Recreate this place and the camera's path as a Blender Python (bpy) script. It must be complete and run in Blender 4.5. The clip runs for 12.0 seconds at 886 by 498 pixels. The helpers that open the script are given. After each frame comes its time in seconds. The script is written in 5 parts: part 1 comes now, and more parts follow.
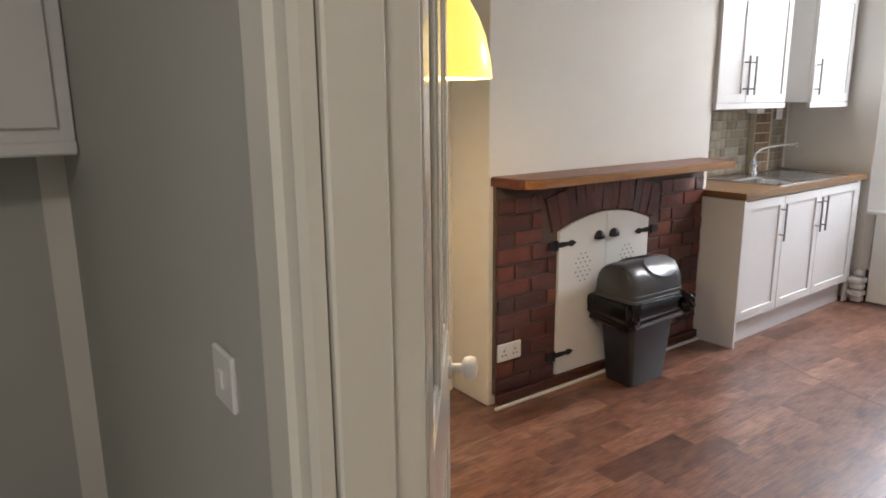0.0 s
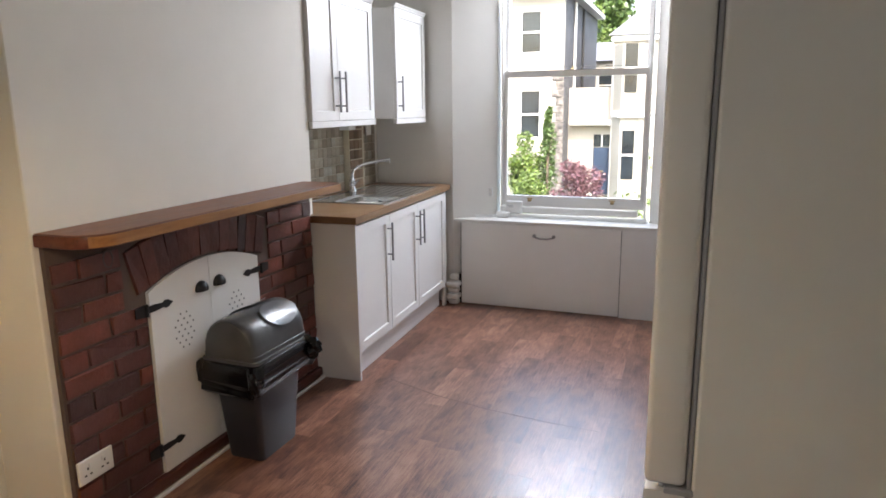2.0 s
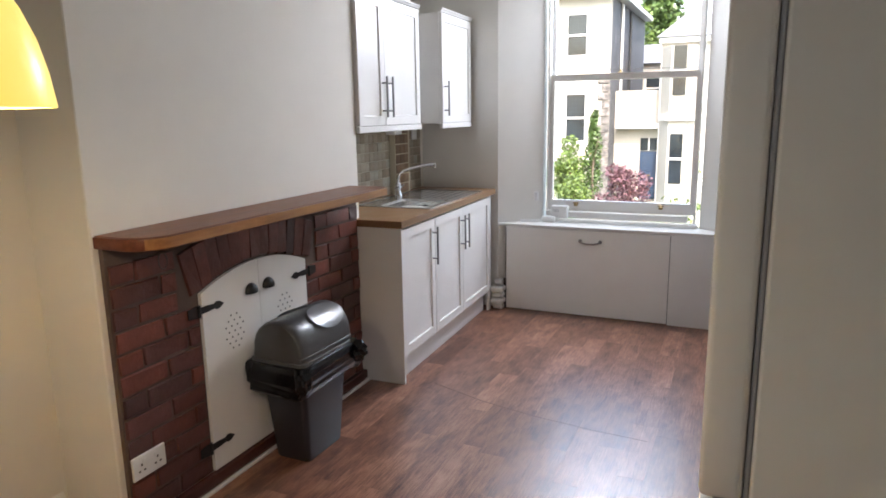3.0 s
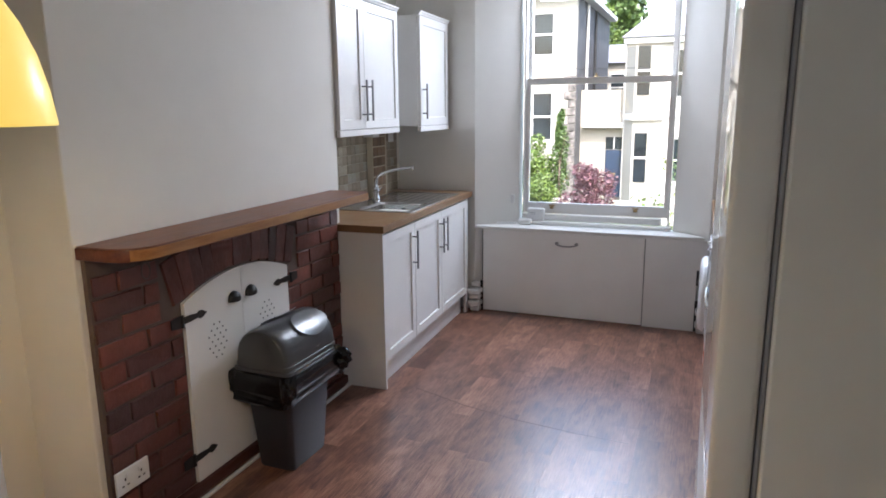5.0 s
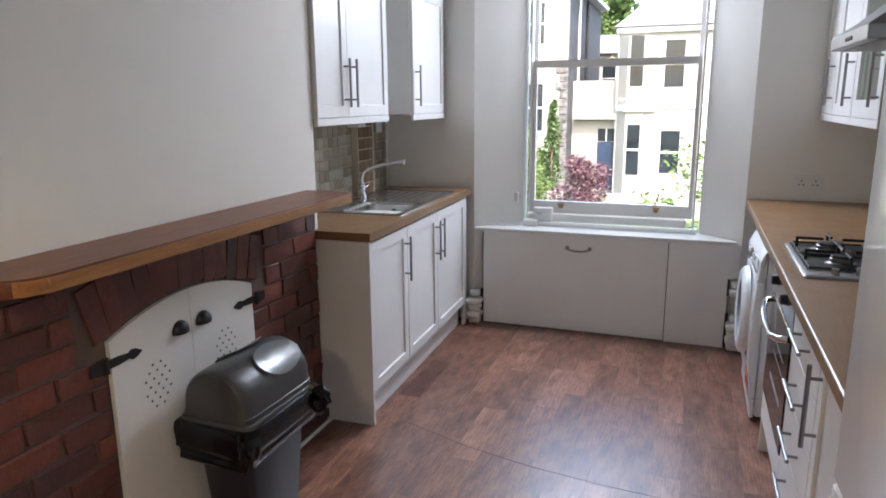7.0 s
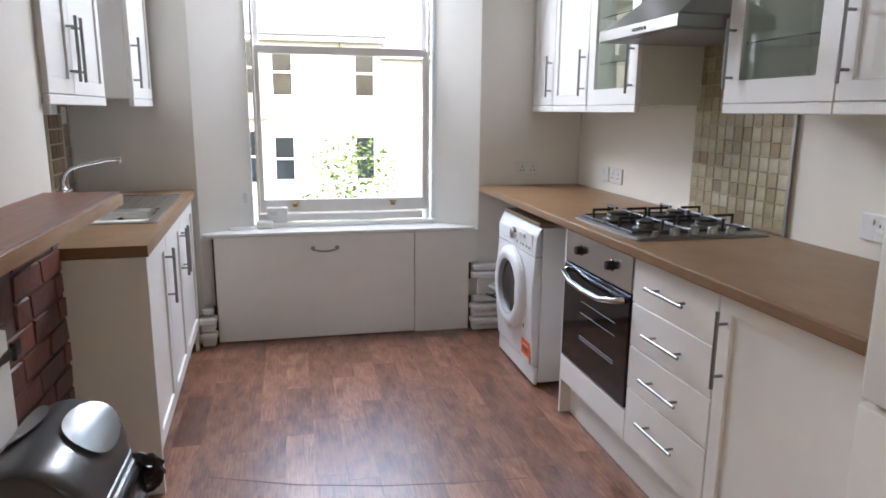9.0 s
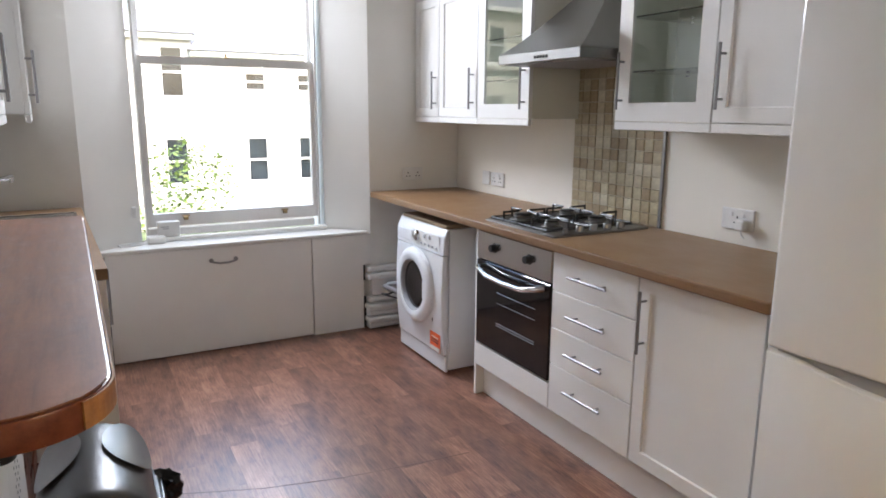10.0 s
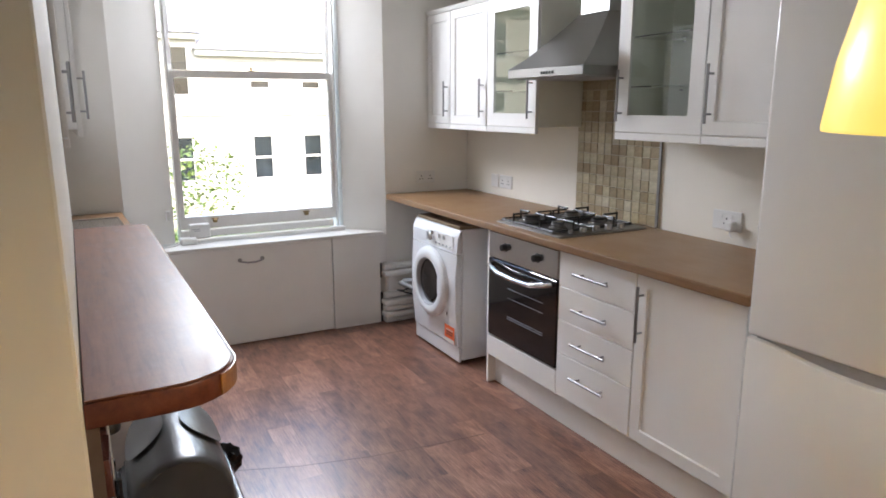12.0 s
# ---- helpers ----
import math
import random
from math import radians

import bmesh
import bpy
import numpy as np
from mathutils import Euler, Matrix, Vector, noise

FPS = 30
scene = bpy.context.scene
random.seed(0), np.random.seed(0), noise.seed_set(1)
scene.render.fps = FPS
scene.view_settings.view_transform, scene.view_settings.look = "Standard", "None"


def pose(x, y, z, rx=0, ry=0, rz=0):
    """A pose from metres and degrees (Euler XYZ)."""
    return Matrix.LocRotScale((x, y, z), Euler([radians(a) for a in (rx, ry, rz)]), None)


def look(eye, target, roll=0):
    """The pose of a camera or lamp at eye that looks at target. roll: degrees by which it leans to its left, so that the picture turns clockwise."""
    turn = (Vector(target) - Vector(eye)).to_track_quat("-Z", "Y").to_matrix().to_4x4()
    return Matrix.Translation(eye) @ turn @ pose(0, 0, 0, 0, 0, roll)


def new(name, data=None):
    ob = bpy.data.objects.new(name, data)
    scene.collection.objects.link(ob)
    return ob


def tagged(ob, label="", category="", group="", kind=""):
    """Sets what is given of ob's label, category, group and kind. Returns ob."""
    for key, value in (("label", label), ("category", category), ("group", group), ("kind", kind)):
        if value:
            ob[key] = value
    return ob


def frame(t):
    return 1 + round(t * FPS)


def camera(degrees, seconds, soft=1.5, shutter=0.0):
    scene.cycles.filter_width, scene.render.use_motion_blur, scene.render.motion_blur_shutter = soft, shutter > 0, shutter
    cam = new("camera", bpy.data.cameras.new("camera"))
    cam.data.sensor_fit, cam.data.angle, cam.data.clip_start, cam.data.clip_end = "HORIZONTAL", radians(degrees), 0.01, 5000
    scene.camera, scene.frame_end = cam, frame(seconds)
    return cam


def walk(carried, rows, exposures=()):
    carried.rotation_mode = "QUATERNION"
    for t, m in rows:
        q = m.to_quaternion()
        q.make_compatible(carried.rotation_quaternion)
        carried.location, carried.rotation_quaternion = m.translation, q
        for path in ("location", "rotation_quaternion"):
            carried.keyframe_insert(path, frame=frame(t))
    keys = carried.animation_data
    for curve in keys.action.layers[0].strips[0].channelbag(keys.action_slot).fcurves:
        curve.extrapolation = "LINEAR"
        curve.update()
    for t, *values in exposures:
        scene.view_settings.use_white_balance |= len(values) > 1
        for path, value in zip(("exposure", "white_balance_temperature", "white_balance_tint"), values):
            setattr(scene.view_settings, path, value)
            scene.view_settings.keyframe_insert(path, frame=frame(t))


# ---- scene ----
# ---------- camera ----------
cam = camera(66.8, 12.0, soft=1.7)
PATH = [
    (0, (0.452, 0.226, 1.421), (1.586, 1.817, 0.994), -0.5),
    (0.5, (0.582, 0.382, 1.434), (2.076, 1.646, 1.025), -0.6),
    (1, (0.727, 0.506, 1.446), (2.474, 1.387, 1.03), -0.3),
    (1.5, (0.846, 0.563, 1.457), (2.671, 1.267, 1.044), -0.9),
    (2, (0.883, 0.616, 1.464), (2.716, 1.303, 1.054), -0.6),
    (2.5, (0.887, 0.612, 1.461), (2.704, 1.346, 1.062), -0.8),
    (3, (0.882, 0.629, 1.466), (2.669, 1.435, 1.069), -0.9),
    (3.2, (0.874, 0.634, 1.474), (2.651, 1.461, 1.076), -0.8),
    (5, (0.86, 0.707, 1.505), (2.684, 1.42, 1.099), -0.5),
    (5.5, (0.916, 0.7, 1.496), (2.749, 1.39, 1.088), -0.6),
    (6, (1.041, 0.742, 1.488), (2.863, 1.454, 1.071), -0.5),
    (6.5, (1.229, 0.827, 1.491), (3.052, 1.536, 1.074), -0.5),
    (6.7, (1.298, 0.869, 1.478), (3.12, 1.578, 1.055), -0.5),
    (8.3, (1.586, 1.472, 1.46), (3.54, 1.559, 1.041), 0.3),
    (8.5, (1.599, 1.544, 1.412), (3.554, 1.472, 0.998), 0.4),
    (9, (1.615, 1.779, 1.357), (3.525, 1.347, 0.954), 0.5),
    (9.5, (1.619, 2.032, 1.383), (3.427, 1.279, 0.977), 0.4),
    (10, (1.541, 2.31, 1.427), (3.263, 1.376, 1.024), 0.4),
    (10.5, (1.452, 2.461, 1.476), (3.151, 1.487, 1.071), 0.1),
    (11, (1.374, 2.503, 1.504), (3.086, 1.552, 1.1), -0.1),
    (11.5, (1.331, 2.489, 1.501), (3.048, 1.545, 1.098), -0.1),
    (12, (1.332, 2.493, 1.508), (3.056, 1.568, 1.09), -0.1),
]
walk(cam, [(t, look(eye, target, roll)) for t, eye, target, roll in PATH],
     exposures=[(t, stops, kelvin, 15) for t, stops, kelvin in ((0, 4.25, 6600), (0.5, 4.15, 6700), (1.5, 3.95, 6450), (3, 3.92, 6300), (5, 3.72, 5950), (6.7, 3.70, 6000), (8.5, 3.90, 6200), (10, 3.94, 6350), (12, 3.92, 6450))])

# ---------- world, sun, large lights ----------
world = bpy.data.worlds.new("sky")
scene.world = world
world.use_nodes = True
wn = world.node_tree
sky = wn.nodes.new("ShaderNodeTexSky")
sky.sky_type, sky.sun_disc = "NISHITA", False
sky.air_density, sky.dust_density, sky.ozone_density = 1.6, 3.0, 1.2
sky.sun_elevation, sky.sun_rotation = radians(48), radians(-110)
wn.nodes["Background"].inputs[1].default_value = 0.075
wn.links.new(sky.outputs[0], wn.nodes["Background"].inputs[0])

sun = new("sun", bpy.data.lights.new("sun", "SUN"))
sun.data.energy, sun.data.angle, sun.data.color = 0.6, radians(0.5), (1.0, 0.95, 0.87)
# from behind the house, high over the street: it lights the fronts across the road
sun.matrix_world = look((-20, -8, 26), (0, 0, 0))

window_light = new("window_light", bpy.data.lights.new("window_light", "AREA"))
window_light.data.shape, window_light.data.size, window_light.data.size_y = "RECTANGLE", 0.98, 0.42
window_light.data.energy, window_light.data.color = 2.5, (0.88, 0.94, 1.0)
# sky light in the top of the window opening
window_light.data.spread = radians(140)
window_light.matrix_world = look((5.96, 1.455, 2.44), (4.0, 1.455, 0.2))

bulb_light = new("bulb_light", bpy.data.lights.new("bulb_light", "POINT"))
bulb_light.data.energy, bulb_light.data.shadow_soft_size, bulb_light.data.color = 0.72, 0.05, (1.0, 0.82, 0.58)
bulb_light.location = (1.590, 1.825, 1.512)

# unseen fill lamp, added to brighten the hall
hall_fill = new("hall_fill", bpy.data.lights.new("hall_fill", "AREA"))
hall_fill.data.size, hall_fill.data.energy, hall_fill.data.color = 0.5, 1.2, (1.0, 0.95, 0.88)
hall_fill.matrix_world = look((-0.6, -0.75, 2.72), (-0.2, -0.3, 0))


# ---------- small builders ----------
def M(bm_or_none=None):
    return bmesh.new()


def box(bm, x0, y0, z0, x1, y1, z1, bevel=0.0, segs=1):
    """Adds a box to bm, its edges rounded by bevel."""
    g = bmesh.ops.create_cube(bm, size=1.0)
    for v in g["verts"]:
        v.co = Vector((x0 + (v.co.x + 0.5) * (x1 - x0), y0 + (v.co.y + 0.5) * (y1 - y0), z0 + (v.co.z + 0.5) * (z1 - z0)))
    if bevel:
        edges = list({e for v in g["verts"] for e in v.link_edges})
        bmesh.ops.bevel(bm, geom=edges, offset=bevel, segments=segs, profile=0.5, affect="EDGES")
    return bm


def bx(x0, y0, z0, x1, y1, z1, bevel=0.0, segs=1):
    return box(bmesh.new(), x0, y0, z0, x1, y1, z1, bevel, segs)


def lathe(bm, profile, n=24, m=None):
    """Turns a profile of (radius, height) about z."""
    m = m or Matrix()
    rings = []
    for r, z in profile:
        rings.append([bm.verts.new(m @ Vector((r * math.cos(2 * math.pi * i / n), r * math.sin(2 * math.pi * i / n), z))) for i in range(n)])
    for a, b in zip(rings, rings[1:]):
        for i in range(n):
            bm.faces.new((a[i], a[(i + 1) % n], b[(i + 1) % n], b[i]))
    return bm


def rod(bm, a, b, r, n=10, r2=None):
    """A capped round bar from a to b."""
    a, b = Vector(a), Vector(b)
    m = Matrix.Translation(a) @ (b - a).to_track_quat("Z", "Y").to_matrix().to_4x4()
    r2 = r if r2 is None else r2
    lathe(bm, [(0.0001, 0), (r, 0), (r2, (b - a).length), (0.0001, (b - a).length)], n, m)
    return bm


def tube(bm, pts, r, n=8):
    """A round pipe through pts."""
    pts = [Vector(p) for p in pts]
    rings, up = [], Vector((0.13, 0.21, 0.97)).normalized()
    for i, p in enumerate(pts):
        d = (pts[min(i + 1, len(pts) - 1)] - pts[max(i - 1, 0)]).normalized()
        s = d.cross(up).normalized()
        u = s.cross(d)
        rings.append([bm.verts.new(p + r * (math.cos(2 * math.pi * k / n) * s + math.sin(2 * math.pi * k / n) * u)) for k in range(n)])
    for a, b in zip(rings, rings[1:]):
        for k in range(n):
            bm.faces.new((a[k], a[(k + 1) % n], b[(k + 1) % n], b[k]))
    bm.faces.new(rings[0][::-1])
    bm.faces.new(rings[-1])
    return bm


def ring_frame(w, h, b0, b1, side, y0, y1):
    """An upright frame in one piece: lower rail b0, upper rail b1, stiles side."""
    bm = bmesh.new()
    outer = [(0, 0), (w, 0), (w, h), (0, h)]
    inner = [(side, b0), (w - side, b0), (w - side, h - b1), (side, h - b1)]
    loops = [[bm.verts.new((x, y, z)) for x, z in pts] for pts, y in ((outer, y0), (inner, y0), (inner, y1), (outer, y1))]
    for a, b in zip(loops, loops[1:] + loops[:1]):
        for i in range(4):
            bm.faces.new((a[i], a[(i + 1) % 4], b[(i + 1) % 4], b[i]))
    return bm


def prism(bm, outline, y0, y1, m=None):
    """Extrudes an outline of (x, z) from y0 to y1."""
    m = m or Matrix()
    a = [bm.verts.new(m @ Vector((x, y0, z))) for x, z in outline]
    b = [bm.verts.new(m @ Vector((x, y1, z))) for x, z in outline]
    n = len(outline)
    bm.faces.new(a)
    bm.faces.new(b[::-1])
    for i in range(n):
        bm.faces.new((a[(i + 1) % n], a[i], b[i], b[(i + 1) % n]))
    bmesh.ops.recalc_face_normals(bm, faces=bm.faces[:])
    return bm


def slab(bm, outline, z0, z1, bevel=0.0):
    """Extrudes an outline of (x, y) from z0 to z1."""
    a = [bm.verts.new((x, y, z0)) for x, y in outline]
    b = [bm.verts.new((x, y, z1)) for x, y in outline]
    n = len(outline)
    top = bm.faces.new(b)
    bot = bm.faces.new(a[::-1])
    for i in range(n):
        bm.faces.new((a[i], a[(i + 1) % n], b[(i + 1) % n], b[i]))
    bmesh.ops.recalc_face_normals(bm, faces=bm.faces[:])
    if bevel:
        bmesh.ops.bevel(bm, geom=list({e for f in (top, bot) for e in f.edges}), offset=bevel, segments=2, profile=0.5, affect="EDGES")
    return bm


def mesh_of(name, bm, material, smooth=False):
    me = bpy.data.meshes.new(name)
    bmesh.ops.recalc_face_normals(bm, faces=bm.faces[:])
    bm.to_mesh(me)
    bm.free()
    if material:
        me.materials.append(material)
    if smooth:
        me.polygons.foreach_set("use_smooth", [True] * len(me.polygons))
        me.set_sharp_from_angle(angle=radians(38))
    return me


def part(name, bm, material, parent, label="", smooth=False, m=None):
    """One mesh under a thing or under a part."""
    ob = new(name, mesh_of(name, bm, material, smooth))
    ob.parent = parent
    if m is not None:
        ob.matrix_basis = m
    if label:
        tagged(ob, label)
    return ob


def empty(name, m, label, category, group="", kind=""):
    ob = new(name)
    ob.empty_display_size = 0.05
    ob.matrix_basis = m
    return tagged(ob, label, category, group, kind)


def solid(name, bm, material, label, category, m=None, smooth=False, group="", kind=""):
    ob = new(name, mesh_of(name, bm, material, smooth))
    if m is not None:
        ob.matrix_basis = m
    return tagged(ob, label, category, group, kind)


def structure(name, bm, material, label, category, m=None, smooth=False):
    return solid(name, bm, material, label, category, m, smooth, kind="structure")


# ---------- materials ----------
def mat(name, rough=0.5, metal=0.0, **more):
    m = bpy.data.materials.new(name)
    m.use_nodes = True
    b = m.node_tree.nodes["Principled BSDF"]
    b.inputs["Roughness"].default_value, b.inputs["Metallic"].default_value = rough, metal
    for key, value in more.items():
        b.inputs[key.replace("_", " ")].default_value = value
    return m, m.node_tree, b


def rgba(c):
    return (c[0], c[1], c[2], 1.0)


def coords(nt, scale=(1, 1, 1), space="Object", turn=0.0):
    tc, mp = nt.nodes.new("ShaderNodeTexCoord"), nt.nodes.new("ShaderNodeMapping")
    mp.inputs["Scale"].default_value = scale
    mp.inputs["Rotation"].default_value = (0, 0, turn)
    nt.links.new(tc.outputs[space], mp.inputs[0])
    return mp.outputs[0]


def noise_of(nt, vec, scale, detail=4.0, rough=0.55):
    n = nt.nodes.new("ShaderNodeTexNoise")
    n.inputs["Scale"].default_value, n.inputs["Detail"].default_value, n.inputs["Roughness"].default_value = scale, detail, rough
    nt.links.new(vec, n.inputs["Vector"])
    return n.outputs["Fac"]


def ramp(nt, fac, stops):
    r = nt.nodes.new("ShaderNodeValToRGB")
    while len(r.color_ramp.elements) < len(stops):
        r.color_ramp.elements.new(0.5)
    for e, (p, c) in zip(r.color_ramp.elements, stops):
        e.position, e.color = p, rgba(c)
    nt.links.new(fac, r.inputs[0])
    return r.outputs[0]


def mix(nt, a, b, fac, how="MIX"):
    n = nt.nodes.new("ShaderNodeMix")
    n.data_type, n.blend_type = "RGBA", how
    for sock, value in ((n.inputs[6], a), (n.inputs[7], b), (n.inputs[0], fac)):
        if hasattr(value, "links"):
            nt.links.new(value, sock)
        else:
            sock.default_value = value if isinstance(value, (int, float)) else rgba(value)
    return n.outputs[2]


def bump(nt, b, height, strength=0.2, dist=0.002):
    n = nt.nodes.new("ShaderNodeBump")
    n.inputs["Strength"].default_value, n.inputs["Distance"].default_value = strength, dist
    nt.links.new(height, n.inputs["Height"])
    nt.links.new(n.outputs[0], b.inputs["Normal"])


def rough_from(nt, b, fac, lo, hi):
    n = nt.nodes.new("ShaderNodeMapRange")
    n.inputs["To Min"].default_value, n.inputs["To Max"].default_value = lo, hi
    nt.links.new(fac, n.inputs["Value"])
    nt.links.new(n.outputs[0], b.inputs["Roughness"])


def paint(name, colour, rough=0.45, vary=0.05, grain=180.0, relief=0.06, blotch=2.2, stretch=(1, 1, 1), coat=0.0):
    """A painted or plastic surface: slight blotches, fine relief."""
    m, nt, b = mat(name, rough)
    v = coords(nt, stretch)
    big, fine = noise_of(nt, v, blotch, 5), noise_of(nt, v, grain, 2)
    dark = tuple(c * (1 - 2 * vary) for c in colour)
    light = tuple(min(1, c * (1 + vary)) for c in colour)
    nt.links.new(ramp(nt, big, [(0.3, dark), (0.7, light)]), b.inputs["Base Color"])
    rough_from(nt, b, big, rough * 0.85, min(1, rough * 1.2))
    bump(nt, b, fine, relief, 0.001)
    b.inputs["Coat Weight"].default_value = coat
    return m


WALL = paint("wall_emulsion", (0.82, 0.785, 0.715), 0.72, 0.03, 260, 0.12, 1.3)
WALL_WHITE = paint("reveal_emulsion", (0.84, 0.825, 0.785), 0.6, 0.03, 240, 0.1, 1.6)
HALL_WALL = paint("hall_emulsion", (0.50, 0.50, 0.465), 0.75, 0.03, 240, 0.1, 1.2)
CEILING = paint("ceiling_paint", (0.87, 0.855, 0.82), 0.8, 0.02, 200, 0.1)
GLOSS = paint("gloss_woodwork", (0.80, 0.77, 0.69), 0.22, 0.03, 40, 0.18, 3.0, (1, 1, 0.15), 0.3)
GLOSS_WHITE = paint("white_woodwork", (0.80, 0.79, 0.77), 0.3, 0.03, 60, 0.12, 3.0, (1, 1, 0.3), 0.2)
PANEL_WHITE = paint("boxing_paint", (0.82, 0.805, 0.775), 0.42, 0.04, 30, 0.1, 1.4)
UNIT = paint("unit_white", (0.84, 0.83, 0.81), 0.36, 0.02, 300, 0.03, 1.5)
UNIT_IN = paint("unit_carcass", (0.80, 0.80, 0.72), 0.5, 0.02, 200, 0.03)
ENAMEL = paint("white_enamel", (0.82, 0.815, 0.80), 0.09, 0.015, 90, 0.02, 1.2)
ENAMEL.node_tree.nodes["Principled BSDF"].inputs["Specular IOR Level"].default_value = 0.36
WASHER = paint("washer_white", (0.80, 0.82, 0.85), 0.28, 0.02, 200, 0.02, 2.0)
PLASTIC_W = paint("white_plastic", (0.78, 0.78, 0.77), 0.35, 0.02, 200, 0.02)
GREY_P = paint("grey_plastic", (0.36, 0.37, 0.40), 0.4, 0.05, 200, 0.05)
BIN_GREY = paint("bin_charcoal", (0.034, 0.034, 0.042), 0.42, 0.15, 320, 0.3, 4.0)
BIN_LID = paint("bin_lid_charcoal", (0.068, 0.068, 0.070), 0.30, 0.12, 320, 0.15, 4.0)
BIN_FLAP = paint("bin_flap_silver", (0.17, 0.172, 0.18), 0.28, 0.08, 200, 0.05, 5.0)
LINER = paint("bin_liner_black", (0.004, 0.004, 0.005), 0.2, 0.2, 60, 0.4, 9.0)
LINER.node_tree.nodes["Principled BSDF"].inputs["Specular IOR Level"].default_value = 0.4
BLACK = paint("black_iron", (0.014, 0.014, 0.015), 0.38, 0.2, 120, 0.2)
BLACK_GLASS, _, _b = mat("black_oven_glass", 0.06)
_b.inputs["Base Color"].default_value = (0.012, 0.010, 0.010, 1)
RUBBER = paint("dark_rubber", (0.05, 0.05, 0.05), 0.7, 0.1)
CORK = paint("cardboard_brown", (0.33, 0.24, 0.15), 0.8, 0.12, 90, 0.3)
ORANGE = paint("orange_sticker", (0.80, 0.13, 0.03), 0.4, 0.05)
DARK_INK = paint("dark_ink", (0.04, 0.04, 0.045), 0.5, 0.05)
WHITE_INK = paint("white_ink", (0.82, 0.80, 0.75), 0.5, 0.02)
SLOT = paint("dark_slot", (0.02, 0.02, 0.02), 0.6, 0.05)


def metal(name, colour, rough, stretch=(1, 1, 1), relief=0.05):
    m, nt, b = mat(name, rough, 1.0)
    v = coords(nt, stretch)
    n = noise_of(nt, v, 90, 3)
    nt.links.new(ramp(nt, n, [(0.3, tuple(c * 0.95 for c in colour)), (0.7, colour)]), b.inputs["Base Color"])
    rough_from(nt, b, n, rough * 0.8, rough * 1.3)
    bump(nt, b, n, relief, 0.0006)
    return m


CHROME = metal("chrome", (0.72, 0.72, 0.74), 0.12)
STEEL = metal("brushed_steel", (0.31, 0.31, 0.31), 0.30, (0.04, 6, 6), 0.02)
STEEL_SINK = metal("sink_steel", (0.62, 0.61, 0.60), 0.22, (0.1, 4, 4), 0.02)
NICKEL = metal("satin_nickel", (0.30, 0.295, 0.30), 0.36)
BRASS = metal("aged_brass", (0.34, 0.25, 0.13), 0.35)


def wood(name, tones, rough=0.35, grain=(2.0, 28.0, 28.0), coat=0.0, stain=0.35, relief=0.12):
    """Grain along x, with soft stains."""
    m, nt, b = mat(name, rough)
    v = coords(nt, grain)
    g = noise_of(nt, v, 3.0, 8, 0.65)
    base = ramp(nt, g, [(0.28, tones[0]), (0.52, tones[1]), (0.75, tones[2])])
    s = noise_of(nt, coords(nt), 5.0, 5)
    col = mix(nt, base, tones[0], ramp(nt, s, [(0.52, (0, 0, 0)), (0.75, (stain, stain, stain))]))
    nt.links.new(col, b.inputs["Base Color"])
    rough_from(nt, b, s, rough * 0.75, rough * 1.35)
    bump(nt, b, g, relief, 0.0015)
    b.inputs["Coat Weight"].default_value = coat
    b.inputs["Coat Roughness"].default_value = 0.15
    return m


WORKTOP = wood("laminate_worktop", ((0.200, 0.110, 0.050), (0.250, 0.142, 0.068), (0.285, 0.166, 0.082)), 0.34, (3.0, 60.0, 60.0), 0.0, 0.15, 0.04)
# darkened tones: the shade of the backlit end is in the colour
MANTEL = wood("varnished_pine", ((0.075, 0.017, 0.008), (0.135, 0.036, 0.015), (0.180, 0.060, 0.025)), 0.33, (1.2, 14.0, 14.0), 0.0, 0.55, 0.12)


# same pine with paler tones, which paint the light on the top face
MANTEL_TOP = wood("worn_lit_pine", ((0.110, 0.034, 0.017), (0.190, 0.070, 0.034), (0.240, 0.100, 0.052)), 0.33, (1.2, 14.0, 14.0), 0.0, 0.55, 0.12)


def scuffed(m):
    """Pale scuffs and cloudy patches in old varnish, paled further for the lit top."""
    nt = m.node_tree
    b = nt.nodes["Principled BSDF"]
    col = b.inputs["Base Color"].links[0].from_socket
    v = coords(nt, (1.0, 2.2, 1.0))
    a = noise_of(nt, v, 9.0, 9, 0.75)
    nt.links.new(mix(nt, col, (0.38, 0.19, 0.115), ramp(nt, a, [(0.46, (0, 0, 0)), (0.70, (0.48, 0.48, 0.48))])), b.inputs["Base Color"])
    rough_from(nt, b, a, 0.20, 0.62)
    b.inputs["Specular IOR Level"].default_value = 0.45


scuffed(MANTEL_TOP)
LIPPING = wood("golden_pine_edge", ((0.20, 0.078, 0.022), (0.33, 0.150, 0.045), (0.42, 0.205, 0.068)), 0.36, (1.2, 14.0, 14.0), 0.0, 0.3, 0.08)


